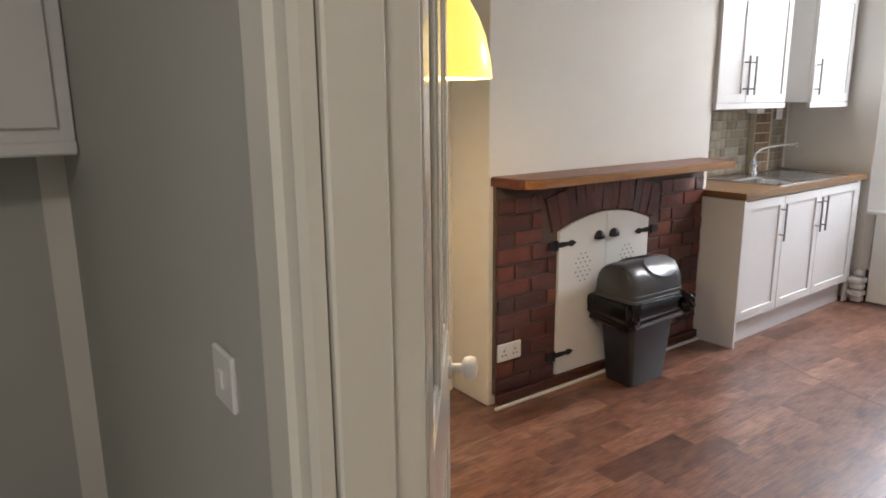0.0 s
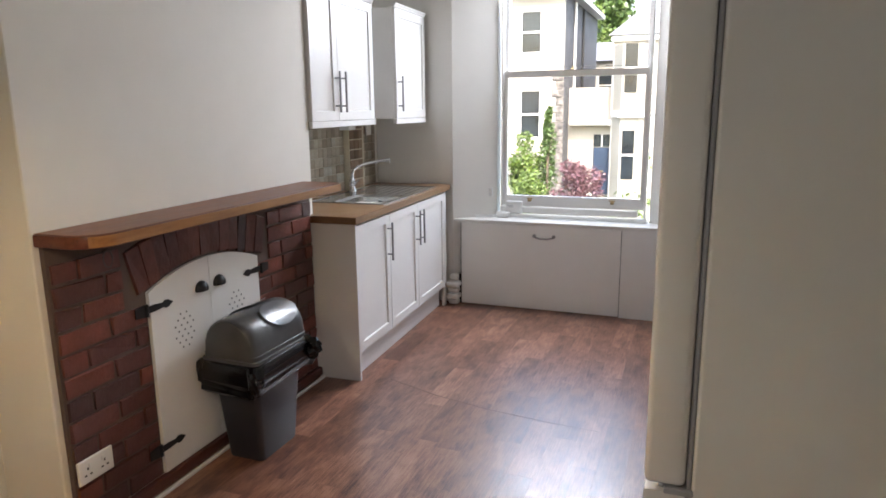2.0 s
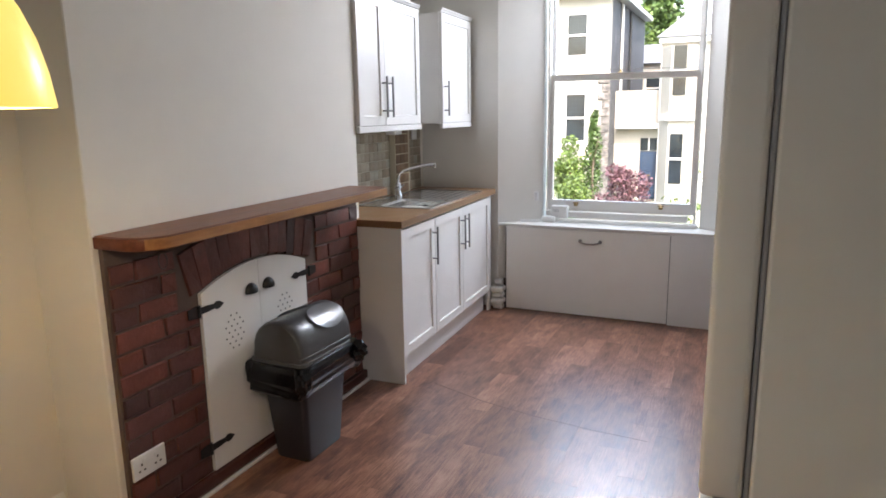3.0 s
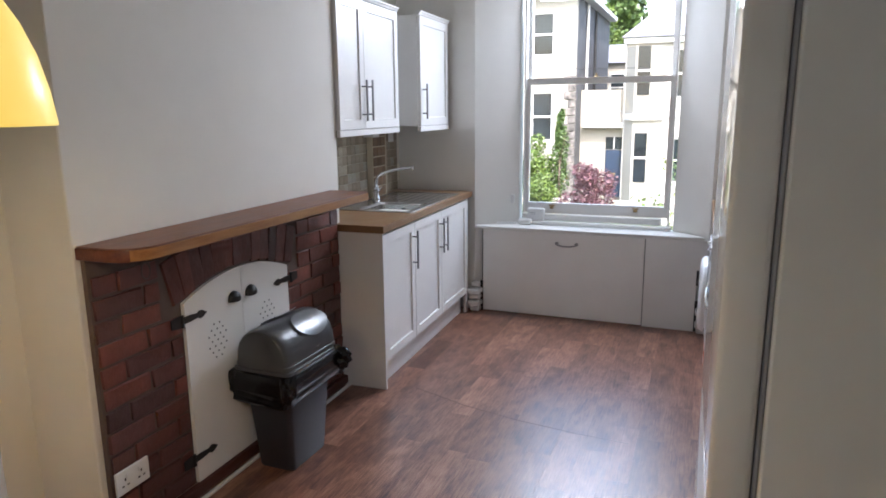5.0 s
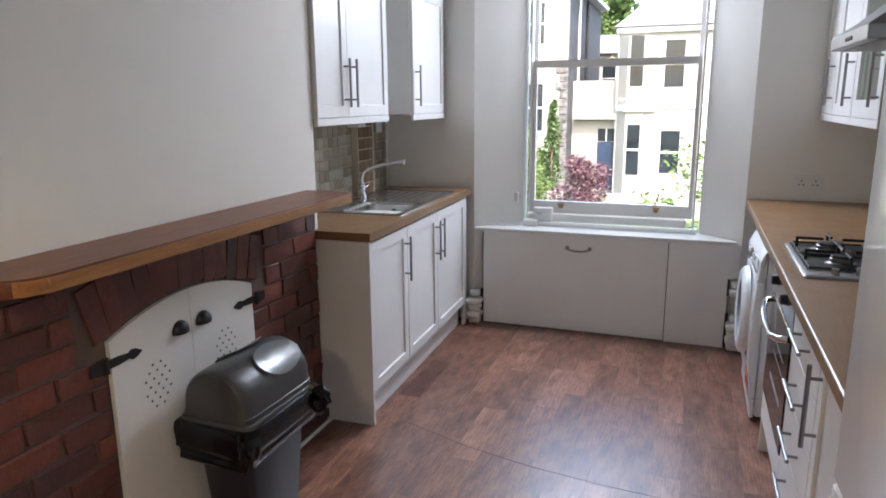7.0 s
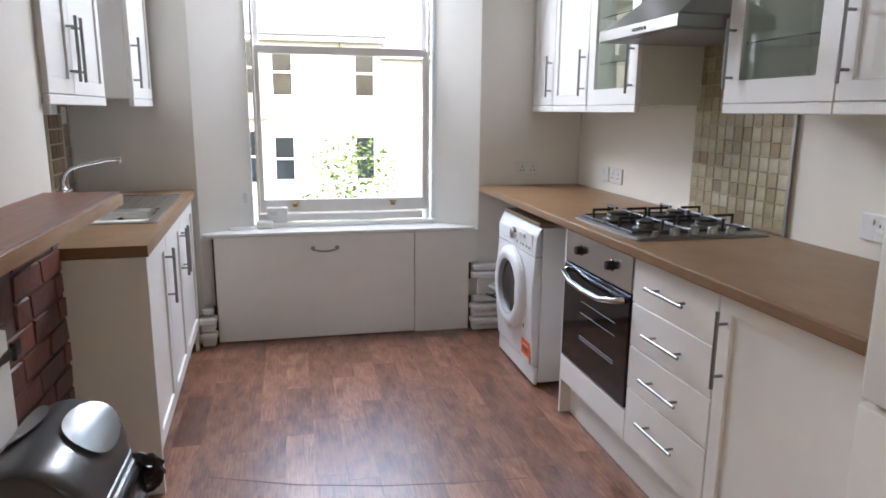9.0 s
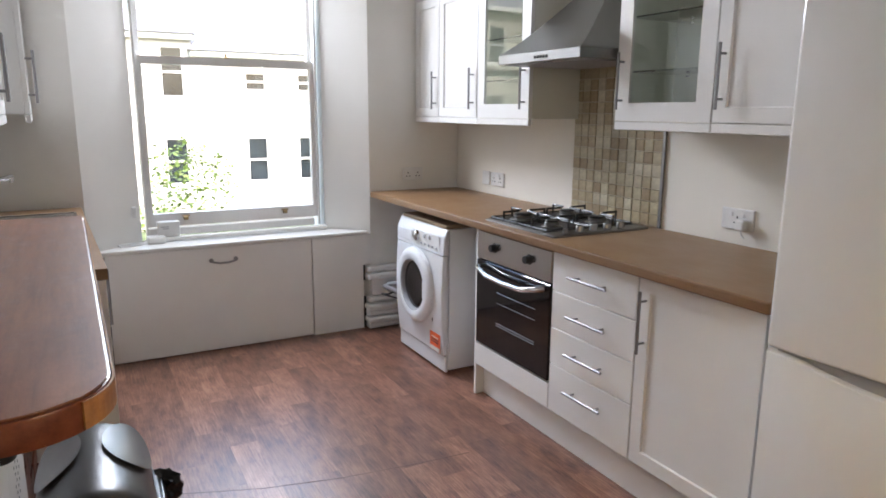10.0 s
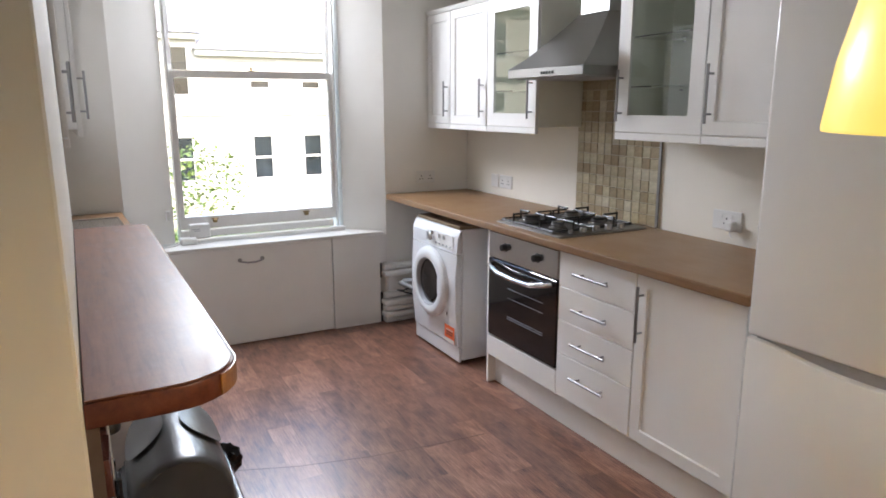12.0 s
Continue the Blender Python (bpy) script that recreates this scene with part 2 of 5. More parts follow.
def plank_material():
    """Printed vinyl boards: tone by board, smudged knots, fine embossed grain along the board."""
    m, nt, b = mat("vinyl_board", 0.3)
    info = nt.nodes.new("ShaderNodeObjectInfo")
    mul = nt.nodes.new("ShaderNodeVectorMath")
    mul.operation = "MULTIPLY_ADD"
    mul.inputs[1].default_value = (17.0, 31.0, 3.0)
    nt.links.new(info.outputs["Random"], mul.inputs[0])
    nt.links.new(coords(nt), mul.inputs[2])

    def stretched(sx, sy):
        mp = nt.nodes.new("ShaderNodeMapping")
        mp.inputs["Scale"].default_value = (sx, sy, 1.0)
        nt.links.new(mul.outputs[0], mp.inputs[0])
        return mp.outputs[0]

    g = noise_of(nt, stretched(5.0, 75.0), 2.0, 8, 0.7)
    blot = noise_of(nt, stretched(4.5, 10.0), 1.5, 4, 0.6)
    both = nt.nodes.new("ShaderNodeMath")
    both.operation = "MULTIPLY_ADD"
    both.inputs[1].default_value = 0.55
    half = nt.nodes.new("ShaderNodeMath")
    half.operation = "MULTIPLY"
    half.inputs[1].default_value = 0.45
    nt.links.new(blot, half.inputs[0])
    nt.links.new(g, both.inputs[0])
    nt.links.new(half.outputs[0], both.inputs[2])
    wood_ = ramp(nt, both.outputs[0], [(0.36, (0.060, 0.024, 0.016)), (0.45, (0.150, 0.064, 0.041)), (0.54, (0.235, 0.110, 0.070)), (0.66, (0.33, 0.180, 0.120))])
    tone = ramp(nt, info.outputs["Random"], [(0.0, (0.58, 0.54, 0.53)), (0.18, (0.88, 0.85, 0.84)), (0.68, (1.05, 1.03, 1.01)), (0.84, (1.25, 1.27, 1.26)), (1.0, (1.42, 1.50, 1.52))])
    nt.links.new(mix(nt, wood_, tone, 1.0, "MULTIPLY"), b.inputs["Base Color"])
    rough_from(nt, b, g, 0.30, 0.46)
    bump(nt, b, g, 0.45, 0.0014)
    b.inputs["Coat Weight"].default_value, b.inputs["Coat Roughness"].default_value = 0.5, 0.27
    return m


PLANK = plank_material()


def piece_material(name, tones, rough, relief, scale=40.0, dist=0.002):
    """Stone or brick pieces, each with its own tone."""
    m, nt, b = mat(name, rough)
    info = nt.nodes.new("ShaderNodeObjectInfo")
    v = coords(nt)
    n = noise_of(nt, v, scale, 6, 0.65)
    n2 = noise_of(nt, v, scale * 0.25, 3)
    tone = ramp(nt, info.outputs["Random"], [(i / (len(tones) - 1), t) for i, t in enumerate(tones)])
    shade = ramp(nt, n, [(0.25, (0.62, 0.60, 0.58)), (0.6, (1.0, 1.0, 1.0)), (0.85, (1.15, 1.14, 1.1))])
    col = mix(nt, tone, shade, 1.0, "MULTIPLY")
    col = mix(nt, col, tuple(0.55 * c for c in tones[0]), ramp(nt, n2, [(0.5, (0, 0, 0)), (0.85, (0.7, 0.7, 0.7))]))
    nt.links.new(col, b.inputs["Base Color"])
    rough_from(nt, b, n, rough * 0.7, min(1, rough * 1.3))
    bump(nt, b, n, relief, dist)
    return m


TILE = piece_material("tumbled_stone", ((0.30, 0.215, 0.12), (0.50, 0.42, 0.27), (0.58, 0.52, 0.36), (0.38, 0.29, 0.17), (0.64, 0.59, 0.45)), 0.38, 0.25, 45.0)
TILE_WORN = piece_material("sink_stone", ((0.22, 0.17, 0.115), (0.36, 0.30, 0.22), (0.44, 0.39, 0.30), (0.30, 0.24, 0.17), (0.40, 0.38, 0.32)), 0.42, 0.25, 45.0)
TILE_BROWN = piece_material("brown_stone", ((0.15, 0.085, 0.045), (0.22, 0.135, 0.075), (0.27, 0.18, 0.11)), 0.4, 0.25, 45.0)
GROUT = paint("grout", (0.55, 0.49, 0.37), 0.8, 0.08, 200, 0.3)
BRICK = piece_material("sealed_brick", ((0.100, 0.036, 0.029), (0.150, 0.048, 0.036), (0.220, 0.067, 0.045), (0.128, 0.048, 0.040), (0.070, 0.033, 0.030)), 0.42, 0.6, 28.0, 0.006)
MORTAR = paint("dark_mortar", (0.135, 0.094, 0.077), 0.8, 0.15, 150, 0.6, 8.0)
SEAM = paint("vinyl_joint", (0.105, 0.052, 0.037), 0.5, 0.1)
HEARTH = paint("red_hearth", (0.085, 0.026, 0.020), 0.3, 0.15, 60, 0.2)


def glass(name, tint=(1, 1, 1), rough=0.0):
    m, nt, b = mat(name, rough)
    b.inputs["Base Color"].default_value = rgba(tint)
    b.inputs["Transmission Weight"].default_value = 1.0
    b.inputs["IOR"].default_value = 1.45
    return m


PANE = glass("window_glass")
CAB_GLASS = glass("cabinet_glass", (0.90, 0.95, 0.91))
DOOR_GLASS = glass("porthole_glass", (0.50, 0.52, 0.55))


def shade_material():
    m, nt, b = mat("lamp_shade_glass", 0.35)
    z = coords(nt)
    sep = nt.nodes.new("ShaderNodeSeparateXYZ")
    nt.links.new(z, sep.inputs[0])
    n = noise_of(nt, z, 14, 4)
    b.inputs["Base Color"].default_value = (0.85, 0.66, 0.24, 1)
    b.inputs["Emission Color"].default_value = (1.0, 0.66, 0.16, 1)
    nt.links.new(ramp(nt, n, [(0.2, (1.0, 0.64, 0.09)), (0.8, (1.0, 0.73, 0.15))]), b.inputs["Emission Color"])
    b.inputs["Emission Strength"].default_value = 0.065
    return m


SHADE = shade_material()
BULB, _, _b = mat("bulb_glow", 0.4)
_b.inputs["Emission Color"].default_value, _b.inputs["Emission Strength"].default_value = (1.0, 0.80, 0.5, 1), 1.5

# outdoors
RENDER_W = paint("pale_render", (0.36, 0.335, 0.29), 0.8, 0.08, 20, 0.3, 0.5)
RENDER_P = paint("pink_render", (0.44, 0.42, 0.385), 0.8, 0.06, 20, 0.3, 0.5)
STONE_D = paint("rubble_stone", (0.085, 0.085, 0.09), 0.85, 0.3, 6, 0.8, 2.2)
QUOIN = paint("rough_quoin", (0.17, 0.15, 0.135), 0.85, 0.4, 8, 0.8, 5.0)
SLATE = paint("roof_slate", (0.20, 0.195, 0.205), 0.6, 0.12, 12, 0.4, 2.0)
SASH_OUT = paint("outdoor_white", (0.56, 0.55, 0.53), 0.5, 0.04)
PANE_OUT = paint("street_window_glass", (0.018, 0.024, 0.030), 0.12, 0.3, 3, 0.0, 0.8)
DOOR_BLUE = paint("blue_door_paint", (0.018, 0.035, 0.07), 0.35, 0.06)
ASPHALT = paint("asphalt", (0.05, 0.05, 0.052), 0.9, 0.2, 60, 0.5, 1.0)
GRASS = paint("garden_earth_and_grass", (0.075, 0.10, 0.035), 0.95, 0.3, 30, 0.5, 1.0)


def leaf_material(name, tones):
    m, nt, b = mat(name, 0.5)
    geo = nt.nodes.new("ShaderNodeNewGeometry")
    nt.links.new(ramp(nt, geo.outputs["Random Per Island"], [(i / (len(tones) - 1), t) for i, t in enumerate(tones)]), b.inputs["Base Color"])
    b.inputs["Transmission Weight"].default_value = 0.0
    b.inputs["Subsurface Weight"].default_value = 0.0
    return m


LEAF = leaf_material("green_leaf", ((0.03, 0.06, 0.010), (0.055, 0.10, 0.018), (0.08, 0.13, 0.025)))
LEAF_L = leaf_material("bright_leaf", ((0.05, 0.085, 0.012), (0.09, 0.14, 0.02), (0.12, 0.17, 0.03)))
LEAF_P = leaf_material("purple_leaf", ((0.07, 0.026, 0.034), (0.12, 0.05, 0.06), (0.16, 0.085, 0.085)))
BARK = paint("bark", (0.12, 0.09, 0.065), 0.9, 0.2, 40, 0.8)

# ---------- plan ----------
TOP = 2.85                      # ceiling
WX = 5.60                       # inner face of the window wall
REC0, REC1 = 0.655, 2.30        # window recess at the wall's face
FR0, FR1 = 0.925, 1.985         # window frame, outer edges
FX = 5.80                       # inner face of the window frame
GROUND = -3.0                   # street level
# the sink wall runs two degrees out of square; x along it, y = 0 at its face, -y into the room
SINK = Matrix.Translation((3.97, 2.26, 0)) @ pose(0, 0, 0, 0, 0, 2.1) @ Matrix.Translation((0, 0.60, 0))
# the hob wall, seen from the room: x runs towards the door, -y into the room
HOB = pose(0, 0, 0, 0, 0, 180)
# the chimney breast's face, 1.6 degrees off the wall behind it; x along it, -y into the room
BREAST = SINK @ Matrix.Translation((0, -0.320, 0)) @ pose(0, 0, 0, 0, 0, -1.6)


def wall_poly(name, outline, z0, z1, material, label):
    return structure(name, slab(bmesh.new(), outline, z0, z1), material, label, "wall")


structure("floor", bx(-1.6, -1.3, -0.12, 6.3, 3.4, -0.004), MORTAR, "dark underlay beneath the wood-look vinyl boards", "floor")
structure("ceiling", bx(-1.6, -1.3, TOP, 6.3, 3.4, TOP + 0.15), CEILING, "plain white painted ceiling", "ceiling")
wall_poly("wall_south", [(0.86, -0.25), (6.2, -0.25), (6.2, 0.0), (0.86, 0.0)], 0, TOP, WALL, "off-white painted wall behind the hob units")
p0, p1 = SINK @ Vector((-3.30, 0, 0)), SINK @ Vector((2.30, 0, 0))
wall_poly("wall_north", [(p0.x, p0.y), (p1.x, p1.y), (p1.x, p1.y + 0.3), (p0.x, p0.y + 0.3)], 0, TOP, WALL, "off-white painted wall behind the sink units")
# chimney breast
structure("chimney_breast", bx(-1.615, 0.0, 0, 0.055, 0.318, TOP, 0.004), WALL, "off-white plastered chimney breast over the brick fireplace", "wall", BREAST)
# window wall in pieces round a splayed recess
REV = 0.30
wall_poly("wall_east_1", [(WX, 0.002), (WX, REC0), (FX, FR0 - 0.03), (WX + REV, FR0 - 0.03), (WX + REV, 0.002)], 0, TOP - 0.002, WALL_WHITE, "off-white window wall with a splayed reveal")
pe = SINK @ Vector((1.63, -0.004, 0))
wall_poly("wall_east_2", [(WX, REC1), (WX, pe.y), (WX + REV, pe.y), (WX + REV, FR1 + 0.03), (FX, FR1 + 0.03)], 0, TOP - 0.002, WALL_WHITE, "off-white window wall with a splayed reveal")
structure("wall_east_3", bx(WX + 0.03, FR0 - 0.031, 2.62, WX + REV, FR1 + 0.031, TOP - 0.002), WALL_WHITE, "painted wall over the window", "wall")
structure("wall_east_4", bx(FX + 0.01, FR0 - 0.031, 0, WX + REV, FR1 + 0.031, 0.64), WALL_WHITE, "painted wall under the window", "wall")
# door wall with the doorway
DX0, DX1, HY = 0.73, 0.86, 0.83
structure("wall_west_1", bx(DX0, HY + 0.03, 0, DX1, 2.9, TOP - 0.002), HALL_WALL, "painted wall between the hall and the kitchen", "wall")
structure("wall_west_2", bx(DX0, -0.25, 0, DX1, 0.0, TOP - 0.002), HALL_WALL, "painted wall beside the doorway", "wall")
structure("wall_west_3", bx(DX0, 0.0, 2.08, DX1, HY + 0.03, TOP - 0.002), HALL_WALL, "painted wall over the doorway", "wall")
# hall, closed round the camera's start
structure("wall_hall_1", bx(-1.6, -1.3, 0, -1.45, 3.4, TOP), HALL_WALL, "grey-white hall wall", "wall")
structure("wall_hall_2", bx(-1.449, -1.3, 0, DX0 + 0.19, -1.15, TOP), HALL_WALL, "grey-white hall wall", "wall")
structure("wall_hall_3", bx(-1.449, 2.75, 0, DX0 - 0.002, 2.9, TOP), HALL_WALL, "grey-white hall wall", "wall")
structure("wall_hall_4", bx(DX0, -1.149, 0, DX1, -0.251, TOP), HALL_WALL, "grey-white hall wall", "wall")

# door lining, stops and architraves
lining = empty("doorway_trim", Matrix(), "cream gloss painted door lining with moulded architraves", "door frame", kind="structure")


def architrave(x, side, y0, y1):
    bm = bmesh.new()
    s = 1 if y1 > y0 else -1
    w = abs(y1 - y0)
    prof = [(0, 0), (0, 0.016), (0.012, 0.022), (0.03, 0.018), (0.05, 0.018), (0.058, 0.026), (w - 0.006, 0.026), (w, 0.02), (w, 0)]
    ring = [(x + side * d, y0 + s * o) for o, d in prof]
    slab(bm, ring, 0.0, 2.15)
    return bm


part("lining", bx(DX0 + 0.002, HY, 0, DX1 - 0.002, HY + 0.03, 2.08, 0.003), GLOSS, lining)
part("lining", bx(DX0 + 0.002, 0.0, 0, DX1 - 0.002, 0.06, 2.08, 0.003), GLOSS, lining)
part("lining_head", bx(DX0 + 0.002, 0.061, 2.054, DX1 - 0.002, HY - 0.001, 2.08, 0.003), GLOSS, lining)
part("door_stop", bx(DX0 + 0.004, HY - 0.022, 0, DX0 + 0.072, HY - 0.0005, 2.05, 0.003), GLOSS, lining)
part("architrave", architrave(DX0 - 0.0005, -1, HY - 0.016, HY + 0.11), GLOSS, lining, smooth=True)
part("architrave", architrave(DX1 + 0.0005, 1, HY + 0.035, HY + 0.12), GLOSS, lining, smooth=True)
part("architrave", architrave(DX0 - 0.0005, -1, 0.05, -0.06), GLOSS, lining, smooth=True)


def skirting(name, m, length):
    prof = [(0, 0), (0.018, 0), (0.018, 0.10), (0.012, 0.112), (0.016, 0.125), (0.008, 0.142), (0.004, 0.15), (0, 0.15)]
    bm = bmesh.new()
    a = [bm.verts.new((0, -d, z)) for d, z in prof]
    b = [bm.verts.new((length, -d, z)) for d, z in prof]
    for i in range(len(prof) - 1):
        bm.faces.new((a[i], b[i], b[i + 1], a[i + 1]))
    bm.faces.new(a)
    bm.faces.new(b[::-1])
    return structure(name, bm, GLOSS_WHITE, "white moulded timber skirting board", "baseboard", m, True)


skirting("baseboard", SINK @ Matrix.Translation((-3.09, -0.0005, 0)), 1.465)
skirting("baseboard", BREAST @ Matrix.Translation((-1.6155, 0.0, 0)) @ pose(0, 0, 0, 0, 0, 90) @ Matrix.Translation((0.01, 0, 0)), 0.25)

# ---------- sash window ----------
window_1 = empty("window_1", Matrix(), "white painted timber sash window with large clear panes", "window", kind="structure")
G0, G1 = 0.965, 1.945
bm = bx(FX, FR0, 0.655, FX + 0.11, FR0 + 0.014, 2.66, 0.003)
part("window_frame", bm, GLOSS_WHITE, window_1)
part("window_frame", bx(FX, FR1 - 0.014, 0.655, FX + 0.11, FR1, 2.66, 0.003), GLOSS_WHITE, window_1)
part("window_frame", bx(FX, FR0 + 0.015, 2.60, FX + 0.11, FR1 - 0.015, 2.66, 0.003), GLOSS_WHITE, window_1)


def sash(x, z0, z1, bottom, top, stile):
    a, b = FR0 + 0.016, FR1 - 0.016
    bm = ring_frame(b - a, z1 - z0, bottom, top, stile, -0.036, 0.0)
    bm.transform(Matrix.Translation((x, a, z0)) @ pose(0, 0, 0, 0, 0, 90))
    s = part("sash", bm, GLOSS_WHITE, window_1)
    p = part("pane", bx(x + 0.016, a + stile - 0.006, z0 + bottom - 0.006, x + 0.020, b - stile + 0.006, z1 - top + 0.006), PANE, s)
    p.visible_shadow = False
    return s


low = sash(FX + 0.018, 0.738, 1.722, 0.076, 0.042, 0.025)
sash(FX + 0.062, 1.680, 2.600, 0.042, 0.05, 0.025)
for y in (1.158, 1.763):
    bm = bx(FX + 0.004, y - 0.022, 0.792, FX + 0.0185, y + 0.022, 0.800, 0.002)
    box(bm, FX - 0.004, y - 0.014, 0.772, FX + 0.018, y + 0.014, 0.793, 0.004)
    part("sash_lift", bm, BRASS, low, "aged brass sash lift")
bm = bx(FX + 0.012, 1.457, 1.722, FX + 0.05, 1.487, 1.730, 0.002)
rod(bm, (FX + 0.03, 1.472, 1.73), (FX + 0.03, 1.472, 1.75), 0.007)
part("sash_fastener", bm, BRASS, low, "small brass sash fastener")
part("window_sill", bx(FX - 0.035, FR0 + 0.05, 0.690, FX + 0.02, FR1 - 0.005, 0.737, 0.005), GLOSS_WHITE, window_1)
part("sill_moulding", bx(FX - 0.075, FR0 - 0.02, 0.660, FX - 0.033, FR1 + 0.005, 0.688, 0.006), GLOSS_WHITE, window_1)

# boxed-in cupboard in the window recess
boxing = empty("window_cupboard", Matrix(), "white painted boxed-in cupboard under the sash window", "cupboard")
part("top", slab(bmesh.new(), [(WX - 0.028, REC0 + 0.03), (WX - 0.028, REC1 - 0.012), (WX, REC1 - 0.012), (FX, FR1 + 0.02), (FX, FR0 - 0.02), (WX, REC0 + 0.03)], 0.637, 0.655, 0.003), PANEL_WHITE, boxing)
part("door", bx(WX - 0.022, 1.062, 0.006, WX - 0.004, 2.228, 0.634, 0.002), PANEL_WHITE, boxing, "large plain white flap panel")
fixed = part("side_panel", prism(bmesh.new(), [(0.715, 0.0), (1.057, 0.0), (1.057, 0.634), (0.66, 0.634), (0.66, 0.44), (0.715, 0.425)], 0, 0.018, Matrix(((0, 1, 0, WX - 0.022), (1, 0, 0, 0), (0, 0, 1, 0), (0, 0, 0, 1)))), PANEL_WHITE, boxing)
# near-black sheet that puts the cupboard's inner shade behind the panel joints
part("backing", bx(WX + 0.002, 0.72, 0, WX + 0.02, 2.24, 0.62), SLOT, boxing)
handle = bmesh.new()
tube(handle, [(WX - 0.026, 1.530, 0.555), (WX - 0.045, 1.538, 0.548), (WX - 0.048, 1.575, 0.540), (WX - 0.048, 1.625, 0.540), (WX - 0.045, 1.662, 0.548), (WX - 0.026, 1.670, 0.555)], 0.006)
for y in (1.530, 1.670):
    rod(handle, (WX - 0.022, y, 0.555), (WX - 0.032, y, 0.555), 0.013, 14)
part("handle", handle, NICKEL, boxing, "aged metal bow handle", True)


def cut_skirting(x0, y0, y1, z0, ridges, step):
    """The old moulded skirting that sticks out past the cupboard."""
    bm = bmesh.new()
    z = z0
    for i, d in enumerate(ridges):
        box(bm, x0 - d, y0 - d * 0.35, z, WX - 0.0015, y1 + d * 0.35, z + step - 0.004, 0.014, 3)
        z += step
    return bm


structure("baseboard", cut_skirting(WX - 0.05, 2.250, 2.31, 0.0, (0.025, 0.055, 0.035, 0.06, 0.01), 0.046), GLOSS_WHITE, "white moulded old skirting block beside the boxing", "baseboard")
structure("baseboard", cut_skirting(WX - 0.05, 0.40, 0.69, 0.0, (0.025, 0.055, 0.035, 0.06, 0.01), 0.044), GLOSS_WHITE, "white moulded old skirting block beside the boxing", "baseboard")
structure("trim", cut_skirting(WX - 0.05, 0.35, 0.695, 0.335, (0.03, 0.01), 0.045), GLOSS_WHITE, "white moulded rail end beside the boxing", "trim")
structure("trim", bx(WX - 0.045, 0.40, 0.222, WX - 0.0015, 0.665, 0.334, 0.004), GLOSS_WHITE, "white boxed skirting riser", "trim")
# solid black strips: shade of the cut gaps put into their colour
for y0, y1, z0, z1 in ((2.226, 2.248, 0.004, 0.232), (0.700, 0.717, 0.004, 0.215), (0.703, 0.717, 0.325, 0.43)):
    structure("trim", bx(WX - 0.0235, y0, z0, WX - 0.003, y1, z1), SLOT, "black strip standing for the shaded gap where the boxing is cut round the skirting", "trim")

# ---------- kitchen units ----------
def shaker(w, h, thick=0.02, border=0.072, panel=True):
    """A door with a recessed panel; front at y = -thick, lower left corner at the origin."""
    bm = bx(0, -thick, 0, w, 0, h, 0.0015)
    if panel:
        front = max((f for f in bm.faces if f.normal.y < -0.9), key=lambda f: f.calc_area())
        bmesh.ops.inset_region(bm, faces=[front], thickness=border)
        bmesh.ops.inset_region(bm, faces=[front], thickness=0.004, depth=-0.008)
    return bm


def bar_handle(a, b, proud=0.032):
    """A round bar on two posts; a and b are its ends on the door's face."""
    a, b = Vector(a), Vector(b)
    bm, out = bmesh.new(), Vector((0, -proud, 0))
    rod(bm, a + out, b + out, 0.006, 12)
    for k in (0.16, 0.84):
        p = a.lerp(b, k)
        rod(bm, p, p + out, 0.0045, 8)
    return bm


def door(parent, x, y, z, w, h, handle=None, glazed=False, panel=True, border=0.072, name="door"):
    """handle: 'l' or 'r' upright, 'top' or 'bottom' end; 'h' across a drawer front."""
    if glazed:
        bm = ring_frame(w, h, border, border, border, -0.02, 0.0)
    else:
        bm = shaker(w, h, border=border, panel=panel)
    d = part(name, bm, UNIT, parent, m=Matrix.Translation((x, y, z)))
    if glazed:
        gp = part("glass_pane", bx(border - 0.005, -0.013, border - 0.005, w - border + 0.005, -0.009, h - border + 0.005), CAB_GLASS, d, "clear glass pane")
        gp.visible_shadow = False
    if handle:
        side, end = handle
        if side == "h":
            bm = bar_handle((w / 2 - 0.11, -0.02, h * end), (w / 2 + 0.11, -0.02, h * end))
        else:
            hx = 0.036 if side == "l" else w - 0.036
            z0 = 0.045 if end == "bottom" else h - 0.045 - 0.225
            bm = bar_handle((hx, -0.02, z0), (hx, -0.02, z0 + 0.225))
        part("handle", bm, NICKEL, d, "satin metal bar handle", True)
    return d


def carcass(w, depth, z0, z1, open_front=False, shelves=()):
    bm = bmesh.new()
    if not open_front:
        return box(bm, 0, -depth, z0, w, -0.002, z1, 0.001)
    t = 0.018
    for q in ((0, -depth, z0, t, -0.002, z1), (w - t, -depth, z0, w, -0.002, z1), (t, -depth, z0, w - t, -0.002, z0 + t), (t, -depth, z1 - t, w - t, -0.002, z1), (t, -0.014, z0 + t, w - t, -0.002, z1 - t)):
        box(bm, *q)
    return bm


def unit(name, m, x0, label, group):
    return empty(name, m @ Matrix.Translation((x0, 0, 0)), label, "cabinet", group)


BD = 0.575                     # depth of a base carcass
